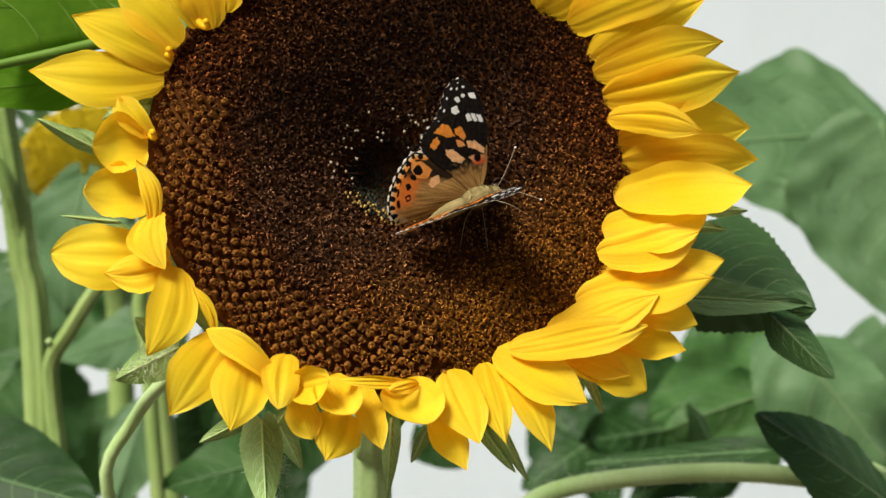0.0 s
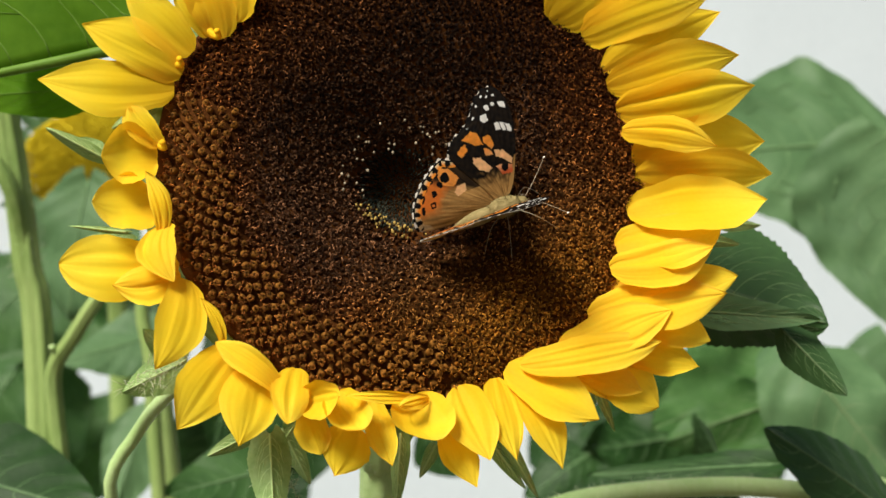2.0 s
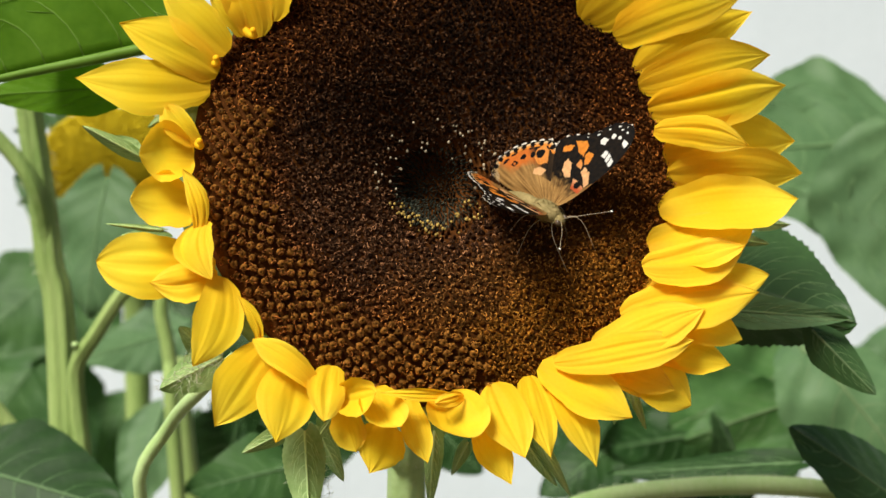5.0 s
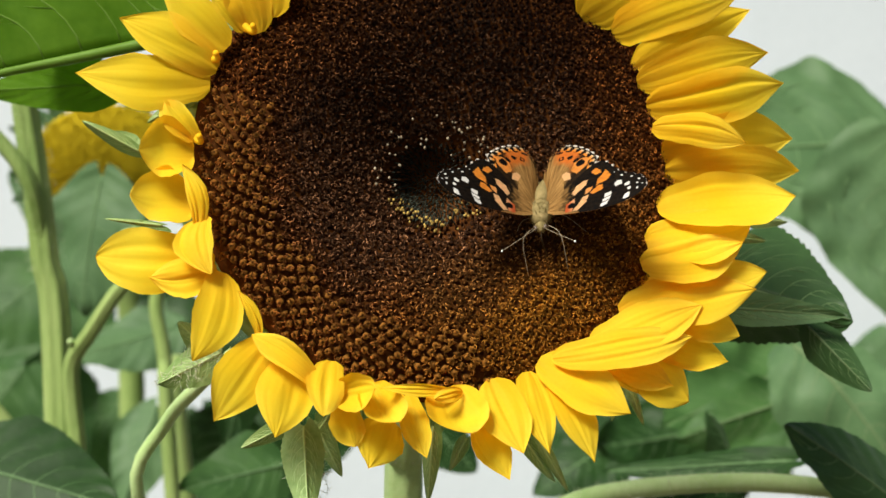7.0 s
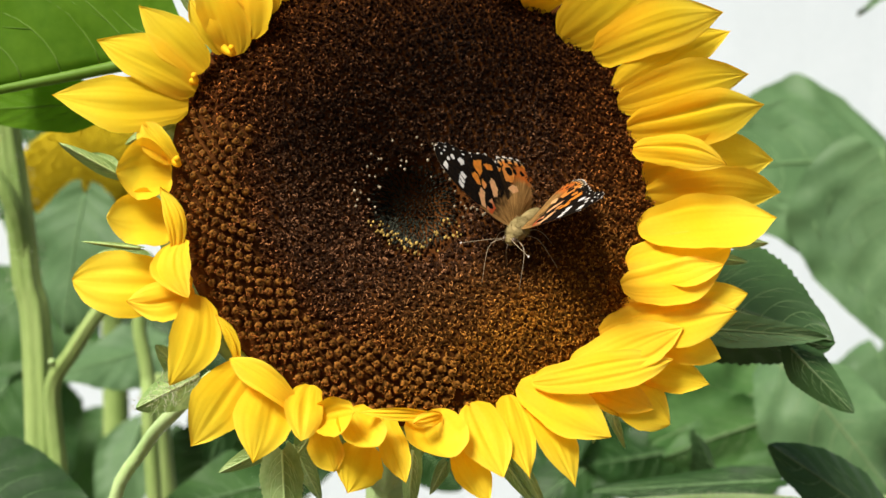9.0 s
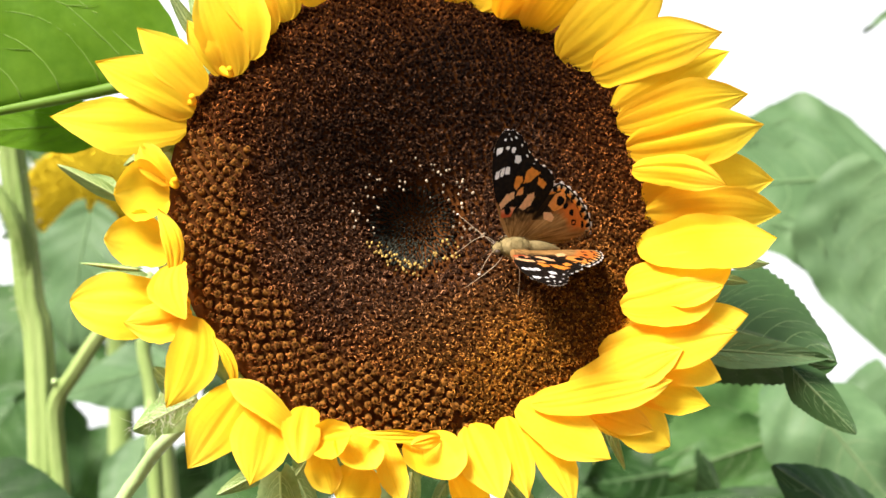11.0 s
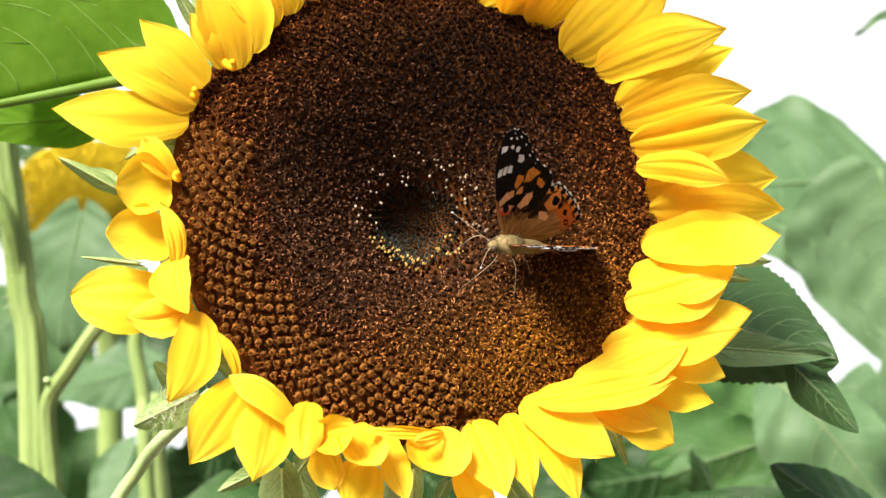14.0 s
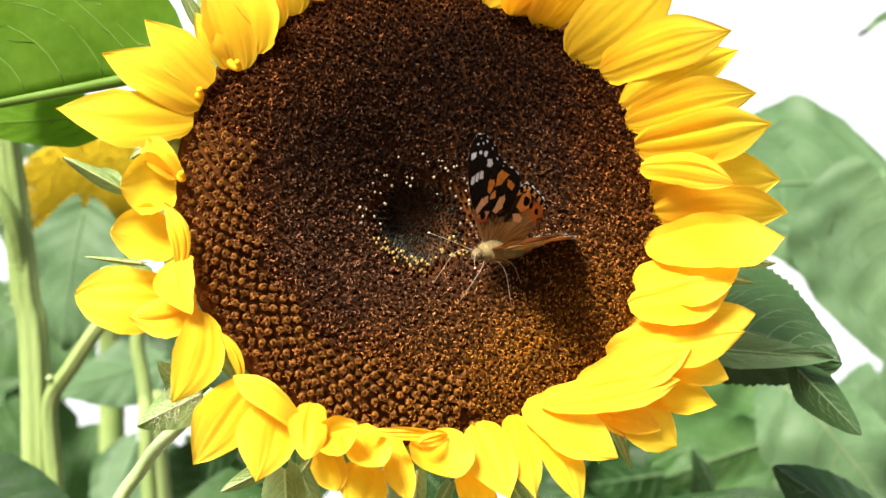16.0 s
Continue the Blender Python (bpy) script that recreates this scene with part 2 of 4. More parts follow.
# ---- leaves ----
def leaf(plant, origin, base, tip, face, width, bend=0.0, fold=0.0, material=None, label="", wave=0.004, teeth=0.025, seed=0, heart=0.62, veins=True, vein_r=0.0009, name="leaf", rib=None, fold_low=None, mid_r=2.2, fine=True, arc=0.0):
    """A heart-shaped toothed leaf from base to tip that faces the way face, with its ribs as a part of it."""
    rng = random.Random(seed)
    base, tip, face = Vector(base) - Vector(origin), Vector(tip) - Vector(origin), Vector(face)
    ax = tip - base
    length = ax.length
    ax.normalize()
    nz = (face - ax * face.dot(ax)).normalized()
    ay = nz.cross(ax)
    off = Vector((rng.uniform(0, 9), rng.uniform(0, 9), rng.uniform(0, 9)))

    def half(u):
        return width / 2 * min(1.0, (max(u, 0.0) / 0.30 + 0.02) ** heart) * max(0.0, 1 - u ** 1.6) ** 0.72

    def place(u, v, lift=0.0):
        w = half(u) * v
        back = 0.10 * length * abs(v) ** 1.5 * max(0.0, 1 - u / 0.45)
        s = u * length - back
        turn = radians(fold_low if fold_low is not None and v > 0 else fold)
        z = -bend * length * u * u - abs(w) * math.sin(turn) + lift
        q = (u - 0.28 * abs(v)) * 6.0
        z += 0.010 * width * math.cos(2 * math.pi * q) * abs(v) * (1 - abs(v) * 0.3)
        p = Vector((s * 14, w * 14, 0.0)) + off
        z += wave * (noise.noise(p * 1.2) + 0.5 * noise.noise(p * 3.1)) * (0.3 + abs(v))
        return base + ax * s + ay * w * math.cos(turn) + nz * z

    nu, nv = 40, 12
    sh = Shape()
    rows = []
    for i in range(nu + 1):
        u = i / nu
        row = []
        for j in range(-nv, nv + 1):
            v = j / nv
            if abs(j) == nv:
                v *= 1 + teeth * (1.0 if i % 2 else -0.6) * rng.uniform(0.5, 1.2)
            row.append(place(u, v))
        rows.append(row)
    sh.grid(rows)
    ob = part(name, sh, material or LEAF, plant, label)
    if veins:
        sh = Shape()
        n = 16
        sh.tube([place(0.97 * i / n, 0, vein_r * 0.25) for i in range(n + 1)], [vein_r * mid_r * (1 - 0.6 * i / n) for i in range(n + 1)], 6, flat=0.8)
        for k, u0 in enumerate((0.02, 0.10, 0.22, 0.36, 0.50, 0.64, 0.77)):
            for sg in (-1, 1):
                ue = u0 + rng.uniform(0.20, 0.28) * (1 - 0.4 * u0)

                def along(q):
                    if arc:
                        return min(0.97, u0 + arc * q ** 1.7 * (1 - 0.4 * u0)), sg * 0.93 * q ** 0.85
                    return min(0.97, u0 + (ue - u0) * (0.4 + 0.6 * q) * q + (0.06 + 0.05 * q) * q * q), sg * 0.86 * q

                pts = [place(*along(q / 12), -vein_r * 0.3) for q in range(13)]
                sh.tube(pts, [vein_r * (1.0 - 0.85 * q / 12) for q in range(13)], 4, flat=0.7)
                for b in ((3, 5, 7, 9) if arc else (4, 7) if fine else ()):
                    (u1, v1), side_way = along(b / 12), rng.choice((-1, 1))
                    u2, v2 = (max(0.02, min(0.97, u1 + 0.10 * side_way)), v1 + sg * 0.10 * (1 - abs(v1))) if arc else (min(0.97, u1 + 0.13), v1 + sg * 0.16)
                    c0, c1 = place(u1, v1), place(u2, v2, vein_r * 0.05)
                    sh.tube([c0, c0.lerp(c1, 0.5) + nz * vein_r * 0.1, c1], [vein_r * 0.45, vein_r * 0.35, vein_r * 0.1], 3)
        tagged(part("venation", sh, rib or VEIN, ob), kind="stuff")
    return ob


# ---- the neighbour plants ----
rng = random.Random(11)


def local(p, o):
    return tuple(a - b for a, b in zip(p, o))


# plant with the thick ribbed stalk
o = (-0.19, 0.63, 0.0)
tall = thing("sunflower_plant", pose(*o), "tall sunflower plant with a ribbed pale green stalk", "plant")
sh = Shape()
c = curve_tube(sh, [local(p, o) for p in ((-0.175, 0.64, -0.02), (-0.180, 0.635, 0.7), (-0.1995, 0.6300, 1.3858), (-0.2089, 0.6270, 1.5012), (-0.2181, 0.6200, 1.5788), (-0.2244, 0.6100, 1.6568))], 0.0085, 0.0054, 40, 42, ribs=0.07)
stalk = part("stalk", sh, STEM, tall)
sh = Shape()
hairs(sh, c[22:], 0.0085, 700, 0.0025, rng)
tagged(part("hairs", sh, HAIR, stalk), kind="stuff")
sh = Shape()
curve_tube(sh, [local(p, o) for p in ((-0.186, 0.63, 1.25), (-0.1888, 0.6220, 1.3874), (-0.1911, 0.6200, 1.4209), (-0.1907, 0.6150, 1.4450), (-0.1798, 0.6070, 1.4607), (-0.1638, 0.6000, 1.4828), (-0.1413, 0.6000, 1.5072))], 0.0046, 0.0032, 28, 28, ribs=0.06)
part("leaf_stalk", sh, STEM, tall)
sh = Shape()
curve_tube(sh, [local(p, o) for p in ((-0.2064, 0.6270, 1.4816), (-0.2097, 0.6240, 1.5067), (-0.2128, 0.6140, 1.5327), (-0.2287, 0.6100, 1.5550), (-0.2578, 0.6000, 1.5813))], 0.0040, 0.0036, 20, 28, ribs=0.06)
part("leaf_stalk", sh, STEM, tall)
sh = Shape()
curve_tube(sh, [local(p, o) for p in ((-0.1985, 0.6200, 1.3876), (-0.2109, 0.6150, 1.4016), (-0.2279, 0.6120, 1.4230), (-0.2509, 0.6000, 1.4551))], 0.0045, 0.0035, 14, 10)
part("leaf_stalk", sh, STEM, tall)
leaf(tall, o, (-0.2267, 0.5600, 1.4058), (-0.1499, 0.5400, 1.3931), (-0.1, -0.75, 0.65), 0.075, 0.08, 8, LEAF_SHADED, teeth=0.01, vein_r=0.0004, seed=3, rib=VEIN_SOFT, fine=False)
sh = Shape()
sh.ball(local((-0.1896, 0.6080, 1.4557), o), (0.0017, 0.0022, 0.0017))
part("bud", sh, STEM_PALE, tall)

# half-open flower seen behind the stalk
o = (-0.275, 0.97, 0.0)
young = thing("sunflower", pose(*o), "smaller sunflower with an olive-yellow disc, half hidden behind leaves", "sunflower")
sh = Shape()
curve_tube(sh, [(0.04, 0.02, -0.02), (0.03, 0.03, 0.9), (0.02, 0.03, 1.4), (0.015, 0.02, 1.53)], 0.012, 0.009, 24, 10)
part("stalk", sh, STEM, young)
hd = Vector((-0.2587, 0.9500, 1.5668)) - Vector(o)
look_way = Vector((0.35, -0.92, 0.05)).normalized()
turn = look_way.to_track_quat("Z", "Y").to_matrix()
sh = Shape()
rows = []
for i in range(13):
    e = max(0.02, i / 12)
    rows.append([hd + turn @ Vector((0.058 * e * math.cos(2 * math.pi * j / 36), 0.042 * e * math.sin(2 * math.pi * j / 36), 0.022 * (1 - e ** 2.2))) for j in range(36)])
for e, h in ((0.95, -0.012), (0.6, -0.026), (0.15, -0.032)):
    rows.append([hd + turn @ Vector((0.058 * e * math.cos(2 * math.pi * j / 36), 0.042 * e * math.sin(2 * math.pi * j / 36), h)) for j in range(36)])
sh.grid(rows, close=True)
part("disc", sh, SEED, young)
sh = Shape()
for k in range(1, 2000):
    r = 0.00128 * math.sqrt(k)
    if r > 0.056:
        break
    a = k * math.pi * (3 - math.sqrt(5)) + rng.uniform(-0.04, 0.04)
    r += rng.uniform(-0.0009, 0.0009)
    p = hd + turn @ Vector((r * math.cos(a), 0.72 * r * math.sin(a), 0.022 * (1 - (r / 0.058) ** 2.2)))
    q = look_way * rng.uniform(0.0008, 0.0022) + (p - hd) * 0.05
    sh.tube([p, p + q * 0.7, p + q], [0.0010, 0.0009, 0.0005], 5)
tagged(part("floret_mass", sh, SEED, young), kind="stuff")
for k in range(22):
    a = 2 * math.pi * (k + rng.uniform(-0.3, 0.3)) / 22
    root = hd + turn @ Vector((0.055 * math.cos(a), 0.040 * math.sin(a), 0.0))
    out = turn @ Vector((math.cos(a), math.sin(a), rng.uniform(-0.3, 0.5)))
    leaf(young, (0, 0, 0), root, root + out * rng.uniform(0.020, 0.032), turn @ Vector((0, 0, 1)), 0.013, -0.25, 5, LEAF_PALE, teeth=0.02, seed=60 + k, veins=False, name="bract", wave=0.002)

# plants further back, by their leaves: root, tip, way it faces, width, bend, fold, material
o = (-0.10, 0.85, 0.0)
mid = thing("sunflower_plant", pose(*o), "leafy sunflower plant with broad green leaves", "plant")
sh = Shape()
curve_tube(sh, [local(p, o) for p in ((-0.10, 0.80, -0.02), (-0.10, 0.80, 0.8), (-0.1732, 0.8000, 1.3471), (-0.1787, 0.8000, 1.4336))], 0.009, 0.007, 24, 10)
part("stalk", sh, STEM, mid)
sh = Shape()
curve_tube(sh, [local(p, o) for p in ((-0.13, 0.78, -0.02), (-0.13, 0.78, 0.8), (-0.1718, 0.7600, 1.3548), (-0.1771, 0.7600, 1.4336), (-0.1826, 0.7600, 1.4709), (-0.1677, 0.7600, 1.5085))], 0.005, 0.004, 24, 10)
part("stalk", sh, STEM, mid)
def mid_leaf(b, t, f, w, bend, fold, m):
    k = sum(1 for q in mid.children if q.name.startswith("leaf"))
    leaf(mid, o, b, t, f, w, bend, fold, m, seed=20 + k, rib=VEIN_SOFT, vein_r=0.0005, fine=False, wave=0.010)


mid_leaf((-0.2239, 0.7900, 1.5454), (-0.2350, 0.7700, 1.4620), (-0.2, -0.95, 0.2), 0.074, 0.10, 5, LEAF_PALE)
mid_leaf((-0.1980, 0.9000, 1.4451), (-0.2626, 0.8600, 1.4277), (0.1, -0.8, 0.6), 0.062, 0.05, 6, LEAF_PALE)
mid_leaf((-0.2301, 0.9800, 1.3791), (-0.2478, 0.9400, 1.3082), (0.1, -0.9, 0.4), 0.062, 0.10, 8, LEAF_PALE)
mid_leaf((-0.0960, 0.7000, 1.3835), (-0.1512, 0.6800, 1.3711), (0.1, -0.8, 0.6), 0.055, 0.05, 8, LEAF)
mid_leaf((-0.3438, 1.1000, 1.4854), (-0.4127, 1.0500, 1.4195), (0.2, -0.8, 0.5), 0.11, 0.1, 8, LEAF)
mid_leaf((-0.3560, 1.0500, 1.4013), (-0.4014, 1.0000, 1.3249), (0.2, -0.8, 0.5), 0.12, 0.1, 8, LEAF)
mid_leaf((-0.3602, 1.1200, 1.3982), (-0.3308, 1.1000, 1.3066), (0.2, -0.9, 0.3), 0.09, 0.1, 8, LEAF)
mid_leaf((-0.3758, 1.1500, 1.6030), (-0.3389, 1.1000, 1.4854), (0.2, -0.9, 0.3), 0.08, 0.1, 8, LEAF)
mid_leaf((-0.1694, 0.9500, 1.3785), (-0.1857, 0.9500, 1.3104), (0.1, -0.9, 0.3), 0.08, 0.1, 8, LEAF_SHADED)
mid_leaf((-0.2282, 0.9800, 1.4705), (-0.2037, 0.9500, 1.3994), (0.1, -0.9, 0.3), 0.06, 0.1, 8, LEAF_SHADED)
mid_leaf((-0.0930, 0.9500, 1.3878), (-0.1347, 0.9500, 1.3110), (0.1, -0.9, 0.4), 0.07, 0.1, 8, LEAF_SHADED)
mid_leaf((-0.4558, 1.3500, 1.4569), (-0.5431, 1.3000, 1.3527), (0.1, -0.8, 0.5), 0.14, 0.1, 8, LEAF)
mid_leaf((-0.4122, 1.3500, 1.3545), (-0.4951, 1.3000, 1.2368), (0.1, -0.8, 0.5), 0.15, 0.1, 8, LEAF_SHADED)
mid_leaf((-0.3969, 1.4000, 1.4559), (-0.4667, 1.3500, 1.3479), (0.1, -0.8, 0.5), 0.12, 0.1, 8, LEAF)
mid_leaf((-0.3641, 1.4000, 1.3309), (-0.4107, 1.3500, 1.2156), (0.1, -0.8, 0.5), 0.12, 0.1, 8, LEAF)
mid_leaf((-0.2747, 1.4000, 1.3203), (-0.2218, 1.3500, 1.2155), (0.1, -0.8, 0.5), 0.15, 0.1, 8, LEAF_SHADED)
mid_leaf((-0.2074, 1.4000, 1.3450), (-0.1507, 1.3500, 1.2184), (0.1, -0.8, 0.5), 0.10, 0.1, 8, LEAF_SHADED)
mid_leaf((-0.4107, 1.4000, 1.5687), (-0.3344, 1.3500, 1.4339), (0.1, -0.8, 0.5), 0.12, 0.1, 8, LEAF)
mid_leaf((-0.1219, 0.8, 1.4687), (-0.1445, 0.78, 1.3786), (0.1, -0.9, 0.3), 0.056, 0.1, 8, LEAF_SHADED)
mid_leaf((-0.0139, 0.8500, 1.3817), (0.0149, 0.8500, 1.3535), (0.0, -0.9, 0.4), 0.045, 0.1, 8, LEAF_SHADED)

# plant on the other side, with the two great heart leaves
o = (0.36, 0.95, 0.0)
side = thing("sunflower_plant", pose(*o), "sunflower plant with great heart-shaped leaves", "plant")
sh = Shape()
curve_tube(sh, [local(p, o) for p in ((0.36, 0.97, -0.02), (0.36, 0.98, 0.9), (0.37, 0.98, 1.4), (0.38, 0.98, 1.75))], 0.013, 0.009, 24, 10)
part("stalk", sh, STEM, side)
def side_leaf(b, t, f, w, bend, fold, m):
    k = sum(1 for q in side.children if q.name.startswith("leaf"))
    leaf(side, o, b, t, f, w, bend, fold, m, seed=40 + k, teeth=0.006 if k < 2 else 0.02, heart=0.45 if k == 1 else 0.62, rib=VEIN_SOFT if k not in (2, 3) else VEIN, vein_r=0.0010 if k < 2 else 0.0007 if k == 3 else 0.00045, wave=0.010 if k < 2 else 0.019, fine=False, arc=0.45 if k < 2 else 0.0)


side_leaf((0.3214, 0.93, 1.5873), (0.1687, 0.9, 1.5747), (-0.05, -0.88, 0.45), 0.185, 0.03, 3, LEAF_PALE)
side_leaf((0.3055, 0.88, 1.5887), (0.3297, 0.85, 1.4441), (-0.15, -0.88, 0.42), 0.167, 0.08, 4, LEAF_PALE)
side_leaf((0.2408, 0.8600, 1.4328), (0.1309, 0.8000, 1.3939), (0.0, -0.85, 0.5), 0.090, 0.06, 6, LEAF)
side_leaf((0.1957, 0.7400, 1.4490), (0.2536, 0.7000, 1.3841), (0.0, -0.85, 0.5), 0.090, 0.1, 6, LEAF_PALE)
side_leaf((0.2372, 0.9500, 1.4590), (0.1724, 0.9200, 1.4024), (0.0, -0.85, 0.5), 0.07, 0.1, 6, LEAF)
side_leaf((0.1829, 0.9500, 1.3695), (0.0990, 0.9200, 1.3606), (0.0, -0.85, 0.5), 0.075, 0.1, 6, LEAF_SHADED)
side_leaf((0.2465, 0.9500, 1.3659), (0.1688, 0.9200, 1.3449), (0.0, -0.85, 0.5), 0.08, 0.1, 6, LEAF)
side_leaf((0.1617, 1.0000, 1.3844), (0.0889, 0.9800, 1.3161), (0.0, -0.85, 0.5), 0.07, 0.1, 6, LEAF_SHADED)
side_leaf((0.2334, 1.0000, 1.3406), (0.1459, 0.9800, 1.3080), (0.0, -0.85, 0.5), 0.07, 0.1, 6, LEAF_SHADED)
side_leaf((0.0999, 1.2000, 1.3490), (0.1628, 1.1500, 1.2740), (0.0, -0.85, 0.5), 0.10, 0.1, 6, LEAF_SHADED)
side_leaf((0.1878, 1.2500, 1.3993), (0.2236, 1.2000, 1.2968), (0.0, -0.85, 0.5), 0.12, 0.1, 6, LEAF_SHADED)
side_leaf((0.2878, 1.2500, 1.4450), (0.3036, 1.2000, 1.3190), (0.0, -0.85, 0.5), 0.13, 0.1, 6, LEAF)
side_leaf((0.3511, 1.2000, 1.4052), (0.3625, 1.1500, 1.2967), (0.0, -0.85, 0.5), 0.13, 0.1, 6, LEAF)
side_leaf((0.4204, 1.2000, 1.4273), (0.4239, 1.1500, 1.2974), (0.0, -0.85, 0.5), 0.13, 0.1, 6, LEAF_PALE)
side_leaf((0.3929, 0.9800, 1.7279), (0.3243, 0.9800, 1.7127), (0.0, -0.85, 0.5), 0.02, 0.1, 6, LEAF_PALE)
sh = Shape()
c = curve_tube(sh, [local(p, o) for p in ((0.0270, 0.5200, 1.3863), (0.0394, 0.5000, 1.4023), (0.0657, 0.4950, 1.4095), (0.1111, 0.5000, 1.4116), (0.1521, 0.5100, 1.4067), (0.20, 0.56, 1.39), (0.35, 0.94, 1.20))], 0.0036, 0.0040, 40, 10)
arm = part("leaf_stalk", sh, STEM_PALE, side, "pale arching hairy leaf stalk")
sh = Shape()
hairs(sh, c[:26], 0.0037, 420, 0.0022, rng)
tagged(part("hairs", sh, HAIR, arm), kind="stuff")
leaf(side, o, (0.1771, 0.5, 1.3981), (0.1206, 0.47, 1.4401), (0.0, -0.75, 0.65), 0.048, 0.05, 10, LEAF_DEEP, seed=55, vein_r=0.0003)
leaf(side, o, (0.208, 0.76, 1.419), (0.13, 0.74, 1.3958), (0.05, -0.85, 0.5), 0.050, 0.06, 12, LEAF, seed=57, rib=VEIN, vein_r=0.00045, wave=0.012)
leaf(side, o, (0.1554, 0.7, 1.3785), (0.1377, 0.68, 1.4168), (0.4, -0.8, 0.4), 0.026, 0.10, 20, LEAF_DEEP, seed=58, rib=VEIN_SOFT, vein_r=0.0003, wave=0.010)
leaf(side, o, (0.1067, 0.92, 1.359), (0.0563, 0.9, 1.3295), (0.0, -0.85, 0.5), 0.050, 0.10, 8, LEAF_SHADED, seed=59, rib=VEIN_SOFT, vein_r=0.0004, wave=0.010)
# narrow dark leaf added to stand in for the shadow above the arching stalk
leaf(side, o, (0.1458, 0.5600, 1.4098), (0.0610, 0.5600, 1.4069), (0.0, -0.7, 0.7), 0.020, 0.05, 10, LEAF_SHADED, seed=56, rib=VEIN_SOFT, vein_r=0.0004)


# ---- the sunflower ----
FACE = Matrix(((0.97806, -0.04153, 0.20415, -0.01519), (0.20833, 0.19498, -0.95843, 0.35664), (0.0, 0.97993, 0.19935, 1.52422), (0, 0, 0, 1)))
MM = 0.001
flower = thing("sunflower", FACE, "large open sunflower with a brown disc and golden ray petals", "sunflower")
to_flower = FACE.inverted()


def rim(a):
    return 67.5 + 3.6 * math.cos(a) + 3.2 * math.sin(a) + 1.0 * math.cos(2 * a) + 4.2 * math.exp(-((((a + math.pi) % (2 * math.pi)) - math.pi - 0.75) / 0.36) ** 2)


PIT = (2.6, -1.6)


def height(r, a):
    """The disc's surface above its plane, in mm: a pit in the middle, a broad swell, an edge that falls away."""
    e = r / rim(a)
    pit = 1 / (1 + math.exp((math.hypot(r * math.cos(a) - PIT[0], r * math.sin(a) - PIT[1]) - 10.0) / 1.9))
    swell = math.sin(min(1.0, max(0.0, (e - 0.12) / 0.66)) * math.pi / 2) ** 1.3
    return 12.5 * swell - 9.8 - 7.8 * pit - 4.5 * max(0.0, e - 0.80) ** 2 / 0.04


# bed of the disc
sh = Shape()
rows = []
for i in range(41):
    row = []
    for j in range(72):
        a = 2 * math.pi * j / 72
        r = max(0.05, rim(a) * 1.03 * i / 40)
        row.append((r * math.cos(a) * MM, r * math.sin(a) * MM, (height(r, a) - 0.5) * MM))
    rows.append(row)
back = [(0.99, -8), (0.85, -14), (0.6, -20), (0.3, -24), (0.12, -26)]
for e, h in back:
    rows.append([(rim(2 * math.pi * j / 72) * e * math.cos(2 * math.pi * j / 72) * MM, rim(2 * math.pi * j / 72) * e * math.sin(2 * math.pi * j / 72) * MM, h * MM) for j in range(72)])
sh.grid(rows, close=True)
part("disc_bed", sh, DISC, flower, "dark brown bed of the flower disc")

sh = Shape()
sh.grid([[(rim(2 * math.pi * j / 72) * e * math.cos(2 * math.pi * j / 72) * MM, rim(2 * math.pi * j / 72) * e * math.sin(2 * math.pi * j / 72) * MM, h * MM) for j in range(72)] for e, h in ((0.90, -7.0), (1.06, -5.0), (1.10, -6.5), (1.0, -12.0), (0.6, -22.0), (0.15, -27.0))], close=True)
part("receptacle", sh, BRACT, flower, "green cup behind the petals")

# florets in golden-angle spirals
rng = random.Random(5)
GOLD = math.pi * (3 - math.sqrt(5))


